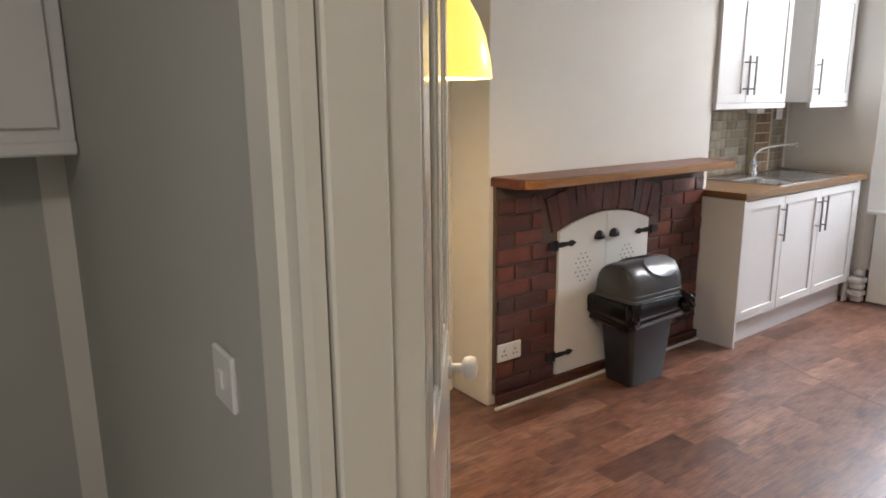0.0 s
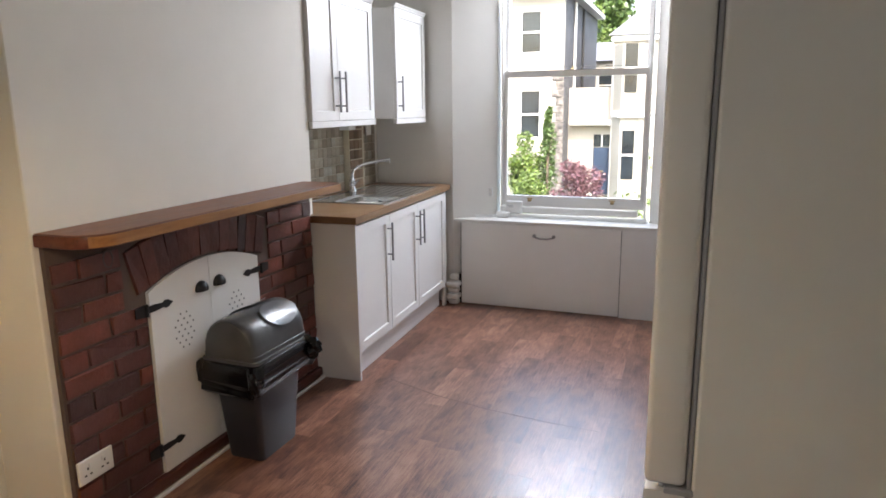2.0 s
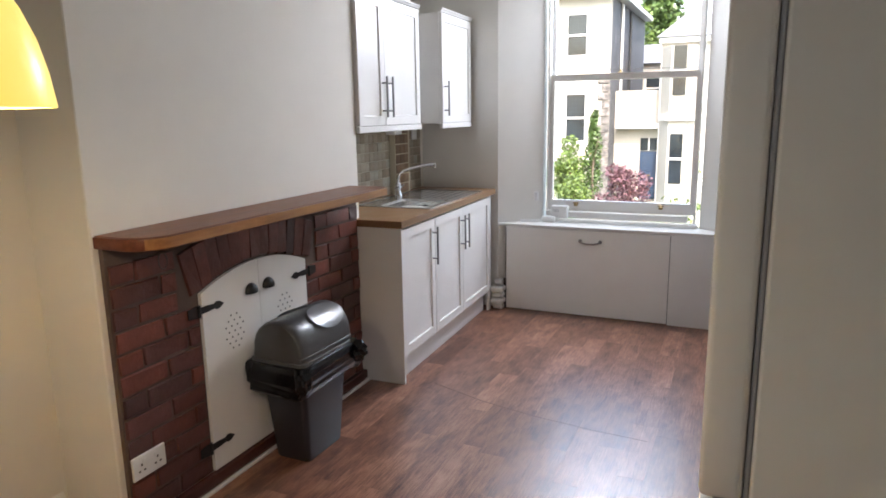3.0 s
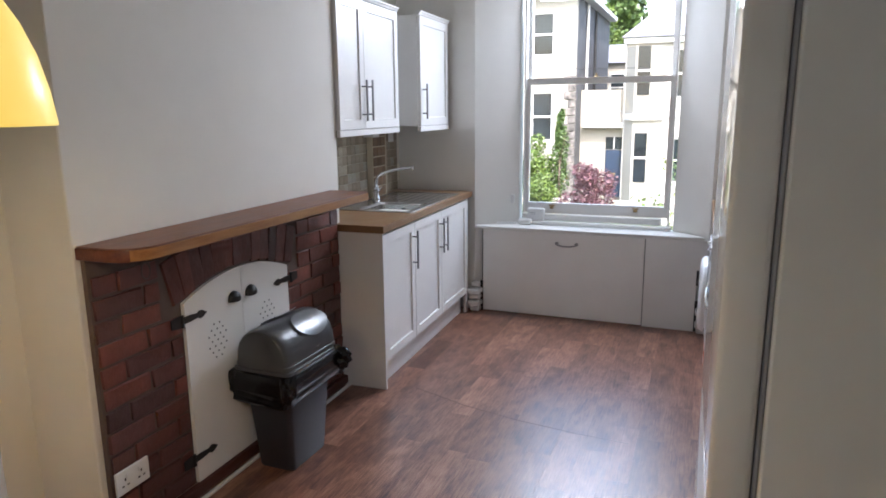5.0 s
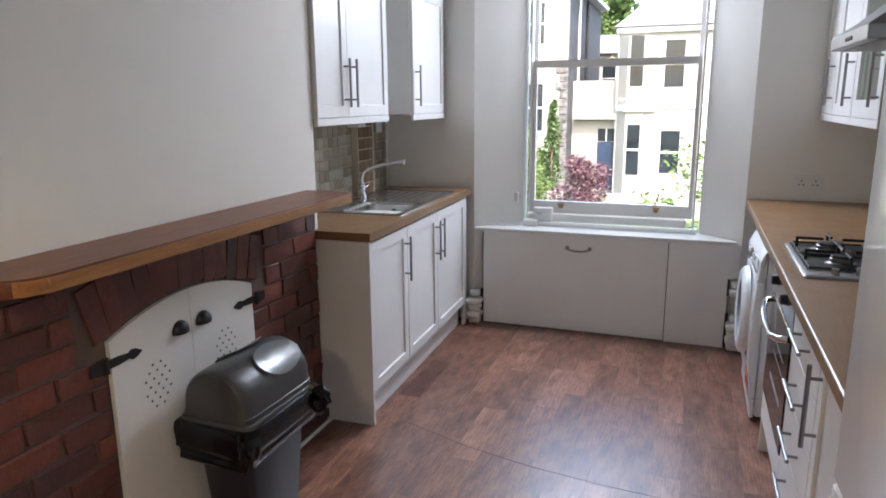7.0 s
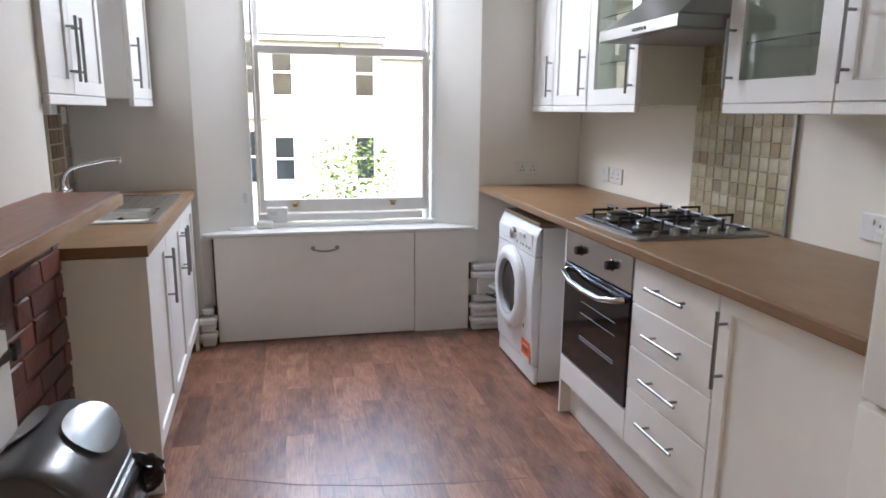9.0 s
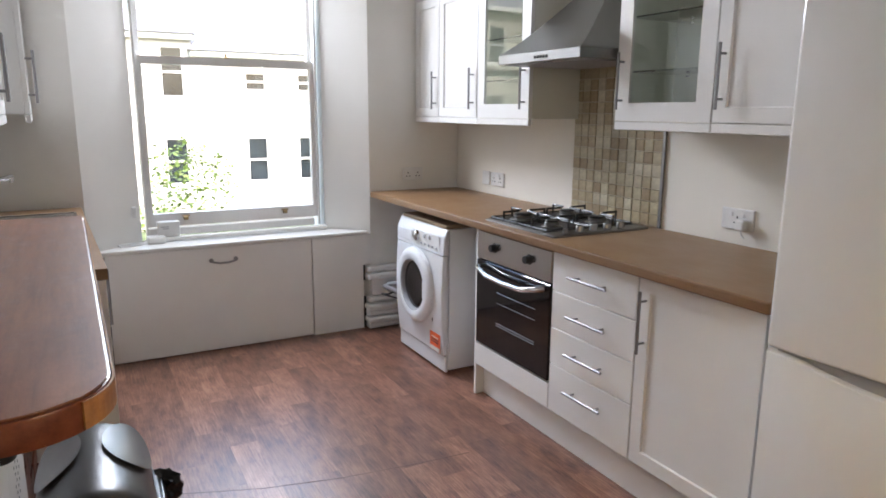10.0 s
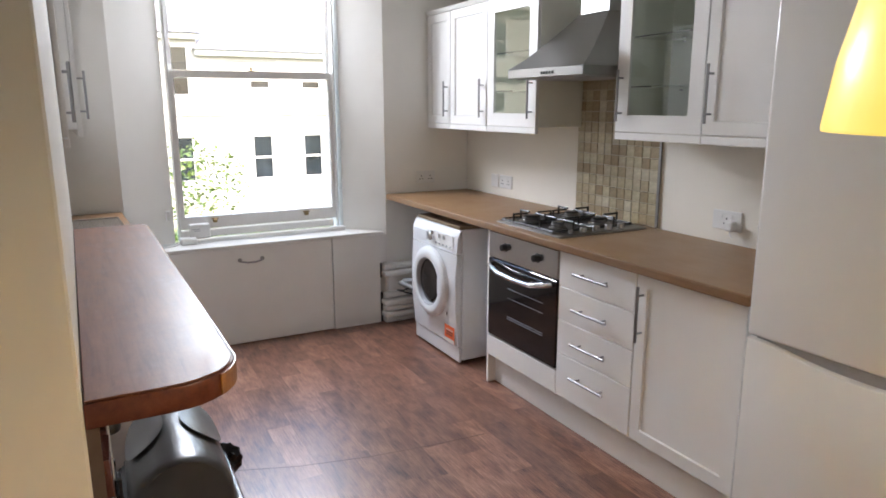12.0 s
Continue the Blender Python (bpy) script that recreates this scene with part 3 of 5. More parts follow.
# sink side
u = unit("base_cabinet", SINK, 0.0, "white shaker base cabinet with one door and a plain end panel", "sink base units")
part("body", carcass(0.467, BD, 0.15, 0.868), UNIT_IN, u, m=Matrix.Translation((0.058, 0, 0)) @ Matrix.Diagonal((0.875, 1, 1, 1)))
part("end_panel", bx(-0.002, -0.598, 0.0, 0.016, -0.335, 0.870, 0.001), UNIT, u)
door(u, 0.018, -BD - 0.001, 0.155, 0.446, 0.705, ("r", "top"))
u = unit("base_cabinet", SINK, 0.468, "white shaker base cabinet with two doors under the sink", "sink base units")
part("body", carcass(1.032, BD, 0.15, 0.868), UNIT_IN, u)
door(u, 0.002, -BD - 0.001, 0.155, 0.466, 0.705, ("r", "top"))
door(u, 0.470, -BD - 0.001, 0.155, 0.560, 0.705, ("l", "top"))
part("filler_panel", bx(1.033, -BD - 0.012, 0.0, 1.087, -BD + 0.006, 0.868, 0.001), UNIT, u)
solid("plinth", bx(0.017, -0.545, 0.0, 1.50, -0.528, 0.149, 0.001), UNIT, "white kick board under the sink units", "plinth", SINK)


def worktop(m, x0, x1, depth, cut=None):
    z0, z1 = 0.872, 0.91
    bm = bmesh.new()
    y0 = -depth
    if cut:
        a, b, c, d = cut
        for q in ((x0, y0, a, -0.003), (b, y0, x1, -0.003), (a, y0, b, c), (a, d, b, -0.003)):
            box(bm, q[0], q[1], z0, q[2], q[3], z1)
        bmesh.ops.remove_doubles(bm, verts=bm.verts[:], dist=0.0001)
        return bm
    return box(bm, x0, y0, z0, x1, -0.003, z1, 0.006, 2)


solid("worktop", worktop(SINK, -0.005, 1.612, 0.605, (0.50, 0.885, -0.53, -0.20)), WORKTOP, "brown wood-effect laminate worktop round the sink", "worktop", SINK)

# hob side; x runs from the window wall's corner towards the door
u = unit("base_cabinet", HOB, -3.220, "white shaker base cabinet with one wide door", "hob base units")
part("body", carcass(0.51, BD + 0.02, 0.15, 0.868), UNIT_IN, u)
door(u, 0.003, -BD - 0.021, 0.168, 0.500, 0.698, ("l", "top"))
part("end_panel", bx(0.511, -0.612, 0.0, 0.517, -0.003, 0.868, 0.001), UNIT, u)
u = unit("drawer_unit", HOB, -3.708, "white four-drawer kitchen unit with bar handles", "hob base units")
part("body", carcass(0.487, BD + 0.02, 0.15, 0.868), UNIT_IN, u)
for z0, z1 in ((0.702, 0.865), (0.542, 0.698), (0.382, 0.538), (0.168, 0.378)):
    door(u, 0.003, -BD - 0.021, z0, 0.481, z1 - z0, ("h", 0.5 if z0 > 0.3 else 0.62), panel=False, name="drawer")
u = unit("oven_housing", HOB, -4.328, "white oven housing with a blank lower panel", "hob base units")
part("body", bx(0.0, -0.612, 0.0, 0.018, -0.003, 0.869, 0.001), UNIT, u)
part("lower_panel", bx(0.020, -0.616, 0.168, 0.617, -0.597, 0.282, 0.001), UNIT, u)
part("shelf", bx(0.019, -0.58, 0.185, 0.617, -0.003, 0.203), UNIT_IN, u)
solid("plinth", bx(-4.309, -0.565, 0.0, -2.71, -0.548, 0.149, 0.001), UNIT, "white kick board under the hob units", "plinth", HOB)
solid("worktop", worktop(HOB, -5.597, -2.690, 0.654), WORKTOP, "brown wood-effect laminate worktop beneath the gas hob", "worktop", HOB)

# built-in oven
oven = empty("oven", HOB @ Matrix.Translation((-4.308, 0, 0)) @ Matrix.Diagonal((0.985, 1, 1, 1)), "built-in electric oven with steel panel and black glass door", "oven")
part("body", bx(0.004, -0.59, 0.29, 0.600, -0.05, 0.862), SLOT, oven)
part("control_panel", bx(0.002, -0.617, 0.722, 0.602, -0.591, 0.860, 0.003), STEEL_SINK, oven)
dr = part("oven_door", bx(0.002, -0.620, 0.290, 0.602, -0.591, 0.716, 0.004), BLACK_GLASS, oven, "black glass oven door")
hb = bmesh.new()
tube(hb, [(0.045, -0.620, 0.690), (0.055, -0.648, 0.686), (0.16, -0.662, 0.664), (0.30, -0.666, 0.661), (0.44, -0.662, 0.664), (0.545, -0.648, 0.686), (0.557, -0.620, 0.690)], 0.012, 10)
part("handle", hb, CHROME, dr, "curved steel handle", True)
for z in (0.585, 0.535, 0.435, 0.424):
    part("shelf_wire", rod(bmesh.new(), (0.19, -0.6205, z), (0.50, -0.6205, z), 0.0011, 6), NICKEL, dr)
for x in (0.16, 0.44):
    part("knob", lathe(bmesh.new(), [(0.0001, 0.026), (0.017, 0.024), (0.019, 0.0), (0.024, -0.002)], 18, Matrix.Translation((x, -0.619, 0.795)) @ pose(0, 0, 0, 90)), BLACK, oven, "dark round knob", True)

# wall units
PELMET = 0.035


def wall_unit(m, x0, x1, z0, z1, depth, label, group, open_front=False, ends=(0, 0)):
    u = empty("wall_cabinet", m @ Matrix.Translation((x0, 0, 0)), label, "cabinet", group)
    w = x1 - x0
    part("body", carcass(w, depth, z0, z1, open_front), UNIT if not open_front else UNIT_IN, u)
    part("light_rail", bx(-0.004 * ends[0], -depth - 0.022, z0 - PELMET, w + 0.004 * ends[1], -depth + 0.0, z0 - 0.001, 0.003), UNIT, u)
    part("cornice", prism(bmesh.new(), [(0, 0), (0.026, 0), (0.032, 0.012), (0.038, 0.016), (0.038, 0.024), (0, 0.024)], -0.006 * ends[0], w + 0.006 * ends[1],
                          Matrix(((0, 1, 0, 0), (-1, 0, 0, -depth + 0.006), (0, 0, 1, z1 + 0.001), (0, 0, 0, 1)))), UNIT, u)
    return u


WD = 0.322
for x0, x1, n in ((0.060, 0.866, 2), (1.03, 1.590, 1)):
    deep = WD if n == 2 else WD + 0.085
    u = wall_unit(SINK, x0, x1, 1.40, 2.10, deep, "white shaker wall cabinet with " + ("two doors" if n == 2 else "a single door"), "sink wall units", ends=(1, 1))
    w = x1 - x0
    if n == 2:
        door(u, 0.002, -deep - 0.001, 1.402, 0.310, 0.695, ("r", "bottom"))
        door(u, 0.314, -deep - 0.001, 1.402, w - 0.316, 0.695, ("l", "bottom"))
    else:
        door(u, 0.002, -deep - 0.001, 1.402, w - 0.004, 0.695, ("l", "bottom"))

WH = 0.302
for x0, x1, label, glazed, hs in ((-5.595, -5.272, "narrow white shaker wall cabinet", False, "r"), (-5.270, -4.822, "white shaker wall cabinet", False, "r"),
                                  (-4.820, -4.325, "white wall cabinet with a glazed door and glass shelves", True, "r"),
                                  (-3.712, -3.222, "white wall cabinet with a glazed door and glass shelves", True, "l"), (-3.220, -2.69, "white shaker wall cabinet", False, "l")):
    u = wall_unit(HOB, x0, x1, 1.39, 2.10, WH, label, "hob wall units", glazed, ends=(0, 0))
    door(u, 0.002, -WH - 0.001, 1.392, x1 - x0 - 0.004, 0.705, (hs, "bottom"), glazed)
    if glazed:
        for z in (1.585, 1.80):
            sh = part("shelf", bx(0.02, -WH + 0.03, z, x1 - x0 - 0.02, -0.016, z + 0.006), CAB_GLASS, u, "clear glass shelf")
            sh.visible_shadow = False
        for z in (1.58, 1.795):
            for x in (0.10, x1 - x0 - 0.10):
                part("shelf_pin", rod(bmesh.new(), (x, -0.015, z - 0.004), (x, -0.03, z - 0.004), 0.004, 6), NICKEL, u)

# fridge freezer
fridge = empty("fridge_freezer", Matrix.Translation((2.045, 0.668, 0)) @ pose(0, 0, 0, 0, 0, 1.0) @ Matrix.Translation((0, -0.585, 0)) @ Matrix.Diagonal((1.088, 1, 1, 1)), "tall white two-door fridge freezer with glossy fronts", "fridge")
part("body", bx(0, 0.03, 0.03, 0.575, 0.503, 1.870, 0.006, 2), ENAMEL, fridge)
part("gasket", bx(0.004, 0.504, 0.06, 0.571, 0.512, 1.863, 0.002), GREY_P, fridge, "grey rubber door seal")
bmf = bx(0, 0.513, 0.795, 0.575, 0.585, 1.875, 0.012, 3)
part("door", bmf, ENAMEL, fridge, smooth=True)
out = [(0, 0.06), (0, 0.768)]
for i in range(13):
    k = i / 12
    out.append((0.575 * k, 0.785 - 0.030 * math.sin(math.pi * min(1, k * 1.15)) ** 0.8 if k < 0.87 else 0.785))
out.append((0.575, 0.06))
bmf = prism(bmesh.new(), out, 0.513, 0.585)
bmesh.ops.bevel(bmf, geom=[e for e in bmf.edges if abs(e.verts[0].co.y - 0.585) < 1e-4 and abs(e.verts[1].co.y - 0.585) < 1e-4], offset=0.01, segments=2, profile=0.5, affect="EDGES")
fd = part("door", bmf, ENAMEL, fridge, "lower freezer door with a scooped grip", True)
# grey block whose colour stands for shade in the white scoop
part("grip_recess", bx(0.02, 0.515, 0.735, 0.555, 0.560, 0.794), GREY_P, fridge, "grey filler in the grip recess, its shade put into the colour")
for z in (0.790,):
    part("hinge", bx(-0.004, 0.50, z - 0.008, 0.04, 0.55, z + 0.004, 0.002), GREY_P, fridge)
part("badge", bx(0.13, 0.5845, 1.685, 0.145, 0.587, 1.70, 0.001), GREY_P, fridge)
part("badge", bx(0.07, 0.5845, 1.688, 0.122, 0.587, 1.696, 0.001), GREY_P, fridge)
for x in (0.05, 0.52):
    for y in (0.08, 0.48):
        part("foot", rod(bmesh.new(), (x, y, 0), (x, y, 0.032), 0.018), RUBBER, fridge)

# ---------- fireplace ----------
fire = empty("fireplace", BREAST, "dark red sealed brick fireplace with an arched boarded opening", "fireplace")
# mortar bed with the arched opening left free
F0, F1, FS, FP = -1.200, -0.512, 0.800, 0.872
B0, B1, BT = -1.590, -0.006, 1.052


def arch_z(x, lift=0.0):
    k = (x - (F0 + F1) / 2) / ((F1 - F0) / 2)
    return FS + lift + (FP - FS) * (1 - k * k)


part("mortar", bx(B0, -0.018, 0.06, B1, 0.0, BT), MORTAR, fire, "dark grey-brown mortar bed")
part("hearth_strip", bx(B0, -0.05, 0.016, B1, -0.019, 0.062, 0.004), HEARTH, fire, "dark red painted strip at the foot")
part("floor_trim", bx(B0 - 0.03, -0.068, 0.0, B1, -0.0505, 0.016, 0.004), GLOSS_WHITE, fire, "white quadrant trim along the floor")


def fire_leaf(x0, x1, hinge_x, side):
    n = 14
    pts = [(x0, 0.066), (x1, 0.066)] + [(x1 + (x0 - x1) * i / n, arch_z(x1 + (x0 - x1) * i / n)) for i in range(n + 1)]
    leaf = part("door", prism(bmesh.new(), pts, -0.034, -0.0185), PANEL_WHITE, fire, "white painted arched board door")
    cx = x1 - 0.055 if side == "l" else x0 + 0.055
    cup = bmesh.new()
    g = bmesh.ops.create_uvsphere(cup, u_segments=18, v_segments=10, radius=1.0)
    for v in cup.verts:
        v.co = Vector((v.co.x * 0.036, min(v.co.y, 0.0) * 0.028, max(v.co.z, -0.25) * 0.034))
    part("cup_handle", cup, BLACK, leaf, "black iron cup handle", True, Matrix.Translation((cx, -0.034, 0.745)))
    for z in (0.738, 0.172):
        s = 1 if side == "l" else -1
        h = bmesh.new()
        outline = [(0, -0.013), (0.05, -0.013), (0.10, -0.009), (0.115, -0.016), (0.135, -0.014), (0.165, 0.0), (0.135, 0.014), (0.115, 0.016), (0.10, 0.009), (0.05, 0.013), (0, 0.013), (-0.02, 0.024), (-0.075, 0.018), (-0.075, -0.018), (-0.02, -0.024)]
        prism(h, [(s * (0.8 * x - 0.015), zz) for x, zz in outline], -0.004, 0.0)
        rod(h, (s * -0.02, -0.004, -0.024), (s * -0.02, -0.004, 0.024), 0.007)
        part("strap_hinge", h, BLACK, leaf, "black iron spear hinge", False, Matrix.Translation((hinge_x, -0.0345 if s else 0, z)))
    # drilled air holes in a diamond
    c = (hinge_x + (0.172 if side == "l" else -0.172))
    k = 0
    for i in range(-2, 3):
        for j in range(-2, 3):
            if abs(i) + abs(j) <= 3:
                part("air_hole", lathe(bmesh.new(), [(0.0001, 0.0006), (0.0042, 0.0004), (0.0042, 0)], 8, Matrix.Translation((c + (i - j) * 0.017, -0.0342, 0.605 + (i + j) * 0.023)) @ pose(0, 0, 0, 90)), SLOT, leaf)
    return leaf


MID = (F0 + F1) / 2
fire_leaf(F0 + 0.003, MID - 0.001, F0 + 0.003, "l")
fire_leaf(MID + 0.001, F1 - 0.003, F1 - 0.003, "r")
tube_ring = bmesh.new()
tube(tube_ring, [(-1.355 + 0.020 * math.cos(a), -0.022, 0.965 + 0.03 * math.sin(a)) for a in [i * math.pi / 8 for i in range(17)]], 0.006)
part("old_hook_hole", tube_ring, MORTAR, fire, "worn round hole in the mortar", True)

# single sockets
def socket(m, w, label, switches=2, holes=2, plug=False):
    """A wall plate; m puts its middle on the wall, -y out of it."""
    s = empty("wall_socket", m, label, "socket")
    part("plate", bx(-w / 2, -0.010, -0.043, w / 2, 0.0, 0.043, 0.004, 2), PLASTIC_W, s)
    for i in range(switches):
        x = (i - (switches - 1) / 2) * w * 0.36
        part("switch", bx(x - 0.006, -0.014, 0.010, x + 0.006, -0.0095, 0.028, 0.002), PLASTIC_W, s)
    for i in range(holes):
        x = (i - (holes - 1) / 2) * w * 0.48
        for dx, dz, hw, hh in ((0, 0.008, 0.003, 0.0045), (-0.011, -0.014, 0.0045, 0.0028), (0.011, -0.014, 0.0045, 0.0028)):
            part("pin_slot", bx(x + dx - hw, -0.0108, dz - hh, x + dx + hw, -0.0098, dz + hh), SLOT, s)
    if plug:
        p = part("plug", bx(w * 0.24 - 0.022, -0.045, -0.040, w * 0.24 + 0.022, -0.0105, 0.004, 0.008, 2), PLASTIC_W, s, "white plug")
        t = tube(bmesh.new(), [(w * 0.24, -0.03, -0.040), (w * 0.24 + 0.004, -0.032, -0.055), (w * 0.24 + 0.016, -0.03, -0.068)], 0.0035)
        part("flex", t, PLASTIC_W, p, smooth=True)
    return s


socket(BREAST @ Matrix.Translation((-1.515, -0.030, 0.268)), 0.146, "white double wall socket set on the brickwork", 2, 2)
socket(HOB @ Matrix.Translation((-3.316, 0, 1.010)), 0.150, "white double wall socket with a plug and flex above the worktop", 2, 1, True)
socket(HOB @ Matrix.Translation((-5.080, 0, 1.008)), 0.146, "white double wall socket above the worktop", 2, 2)
socket(HOB @ Matrix.Translation((-5.212, 0, 1.008)), 0.086, "white single switch plate above the worktop", 1, 0)
socket(Matrix.Translation((WX, 0.346, 1.014)) @ pose(0, 0, 0, 0, 0, -90), 0.146, "white double wall socket beside the window", 2, 2)

# mantel shelf, its near corner rounded
pts = [(-1.606, 0.0), (-1.606, -0.10)]
for i in range(9):
    a = math.pi + i / 8 * math.pi / 2
    pts.append((-1.606 + 0.11 + 0.11 * math.cos(a), -0.230 + 0.11 + 0.11 * math.sin(a)))
pts += [(-0.055, -0.230), (-0.036, -0.218), (-0.036, 0.0)]
mantel = empty("mantel_shelf", BREAST @ Matrix.Translation((0, -0.001, 0)), "thick dark varnished wooden mantel shelf with a golden front edge", "shelf")
board = part("board", slab(bmesh.new(), pts, 1.053, 1.0935, 0.004), MANTEL, mantel, "red-brown varnished board, coloured darker for its shaded end", True)
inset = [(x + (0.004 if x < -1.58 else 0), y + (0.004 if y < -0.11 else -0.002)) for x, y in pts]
# thin slab with real scuffs and the top's light put into its colour
part("worn_lit_top", slab(bmesh.new(), inset, 1.094, 1.0965, 0.001), MANTEL_TOP, board, "scuffed varnish on the shelf top, coloured paler as the lit face")
arc = [radians(222 + 6 * i) for i in range(9)]
outer = [(-1.496 + 0.1135 * math.cos(a), -0.120 + 0.1135 * math.sin(a)) for a in arc] + [(-0.052, -0.2335)]
inner_ = [(-1.496 + 0.1105 * math.cos(a), -0.120 + 0.1105 * math.sin(a)) for a in arc] + [(-0.052, -0.2305)]
part("front_edge", slab(bmesh.new(), outer + inner_[::-1], 1.057, 1.0915), LIPPING, mantel, "golden pine front edge")

# ---------- swing-lid bin ----------
binn = empty("swing_bin", SINK @ pose(-0.782, -0.490, 0, 0, 0, -3) @ Matrix.Diagonal((1.03, 0.95, 0.99, 1)), "dark grey plastic swing-lid bin with a black liner", "bin")


def loft(bm, rings):
    vs = [[bm.verts.new(p) for p in r] for r in rings]
    n = len(vs[0])
    for a, b in zip(vs, vs[1:]):
        for i in range(n):
            bm.faces.new((a[i], a[(i + 1) % n], b[(i + 1) % n], b[i]))
    bm.faces.new(vs[0][::-1])
    bm.faces.new(vs[-1])
    return bm


def rrect(hx, hy, r, z, n=5):
    out = []
    for cx, cy, a0 in ((hx - r, hy - r, 0), (-hx + r, hy - r, 90), (-hx + r, -hy + r, 180), (hx - r, -hy + r, 270)):
        for i in range(n):
            a = radians(a0 + 90 * i / (n - 1))
            out.append((cx + r * math.cos(a), cy + r * math.sin(a), z))
    return out


part("tub", loft(bmesh.new(), [rrect(0.122, 0.088, 0.022, 0.0), rrect(0.126, 0.092, 0.022, 0.008), rrect(0.168, 0.118, 0.03, 0.44), rrect(0.170, 0.119, 0.03, 0.460)]), BIN_GREY, binn, smooth=True)
# liner: a crumpled skirt hanging over the rim
lin = bmesh.new()
rings = []
for z, hx, hy, crumple in ((0.466, 0.188, 0.144, 0.0), (0.462, 0.204, 0.158, 0.006), (0.446, 0.216, 0.168, 0.012), (0.424, 0.222, 0.174, 0.018), (0.400, 0.222, 0.175, 0.022),
                           (0.376, 0.217, 0.171, 0.024), (0.354, 0.212, 0.167, 0.026), (0.336, 0.200, 0.156, 0.024)):
    ring = []
    for x, y, zz in rrect(hx, hy, 0.05, z, 22):
        p = Vector((x, y, zz))
        fold = noise.noise(Vector((x * 26, y * 26, zz * 7))) + 0.6 * noise.noise(Vector((x * 55, y * 55, zz * 30)))
        ring.append(p + Vector((x, y, 0)).normalized() * fold * crumple + Vector((0, 0, noise.noise(Vector((x * 14, y * 14, 3))) * crumple * 2.4)))
    rings.append(ring)
loft(lin, rings)
part("liner", lin, LINER, binn, "crumpled black bin liner folded over the rim")
knot = bmesh.new()
bmesh.ops.create_icosphere(knot, subdivisions=3, radius=1.0)
for v in knot.verts:
    w = 1 + 0.35 * noise.noise(v.co * 2.3) + 0.12 * noise.noise(v.co * 6)
    v.co = Vector((v.co.x * 0.038 * w, v.co.y * 0.075 * w, v.co.z * 0.055 * w))
part("liner_knot", knot, LINER, binn, "bunched end of the liner", False, Matrix.Translation((0.170, -0.140, 0.425)))
# lid: arched hood, with a tilting flap that has dished sides
lid = bmesh.new()
L, W = 0.185, 0.140


def arch_ring(x, s, z0=0.466, h=0.180):
    out = [(x, -W * s, z0), (x, -W * s, z0 + 0.03)]
    for i in range(13):
        a = math.pi - i / 12 * math.pi
        out.append((x, W * s * 0.97 * math.cos(a), z0 + 0.03 + (h * (0.75 + 0.25 * s) - 0.03) * math.sin(a) ** 0.8 if 0 < i < 12 else z0 + 0.032))
    out += [(x, W * s, z0 + 0.03), (x, W * s, z0)]
    return out


loft(lid, [arch_ring(-L, 0.84), arch_ring(-L * 0.96, 0.93), arch_ring(-L * 0.86, 0.985), arch_ring(-L * 0.7, 1.0), arch_ring(L * 0.7, 1.0), arch_ring(L * 0.86, 0.985), arch_ring(L * 0.96, 0.93), arch_ring(L, 0.84)])
lid_ob = part("lid", lid, BIN_LID, binn, "charcoal arched swing lid", True)
rimb = loft(bmesh.new(), [rrect(0.188, 0.145, 0.03, 0.456), rrect(0.193, 0.149, 0.03, 0.462), rrect(0.191, 0.147, 0.03, 0.475), rrect(0.184, 0.140, 0.03, 0.478)])
part("lid_rim", rimb, BIN_LID, lid_ob, smooth=True)
for side in (-1, 1):
    dish = bmesh.new()
    n, mrings = 28, 6
    prev = None
    for j in range(mrings + 1):
        r = j / mrings
        ring = []
        for i in range(n):
            a = 2 * math.pi * i / n
            # an oval laid on the slope of the arch, its middle pressed in
            x, u = 0.108 * r * math.cos(a) + 0.055, 0.50 * r * math.sin(a)
            ang = math.pi / 2 + side * (0.66 + u)
            lift = 0.003 - 0.006 * (1 - r * r)
            zc = 0.496 + 0.150 * max(math.sin(ang), 0.0) ** 0.8
            nrm = Vector((0, math.cos(ang), math.sin(ang))).normalized()
            p = Vector((x, W * 0.97 * math.cos(ang), zc)) + nrm * (lift + 0.006)
            ring.append(dish.verts.new(p))
        if prev:
            for i in range(n):
                dish.faces.new((prev[i], prev[(i + 1) % n], ring[(i + 1) % n], ring[i]))
        prev = ring
    bmesh.ops.remove_doubles(dish, verts=dish.verts[:], dist=0.0002)
    part("flap_dish", dish, BIN_FLAP, lid_ob, "smooth silvery oval dish of the flap", True)

# ---------- sink and tap ----------
sink = empty("sink", SINK, "stainless steel inset sink with drainer", "sink")
sb = bmesh.new()
S0, S1, T0, T1 = 0.455, 1.40, -0.572, -0.075
b0, b1, c0, c1 = 0.502, 0.883, -0.528, -0.202
z = 0.9105
for q in ((S0, T0, b0, T1), (b1, T0, S1, T1), (b0, T0, b1, c0), (b0, c1, b1, T1)):
    box(sb, q[0], q[1], z, q[2], q[3], z + 0.003)
part("rim", sb, STEEL_SINK, sink)
rimr = bmesh.new()
for q in ((S0, T0, S1, T0 + 0.008), (S0, T1 - 0.008, S1, T1), (S0, T0 + 0.008, S0 + 0.008, T1 - 0.008), (S1 - 0.008, T0 + 0.008, S1, T1 - 0.008)):
    box(rimr, q[0], q[1], z + 0.003, q[2], q[3], z + 0.007, 0.002)
part("raised_edge", rimr, STEEL_SINK, sink)
bowl = bmesh.new()
loops = []
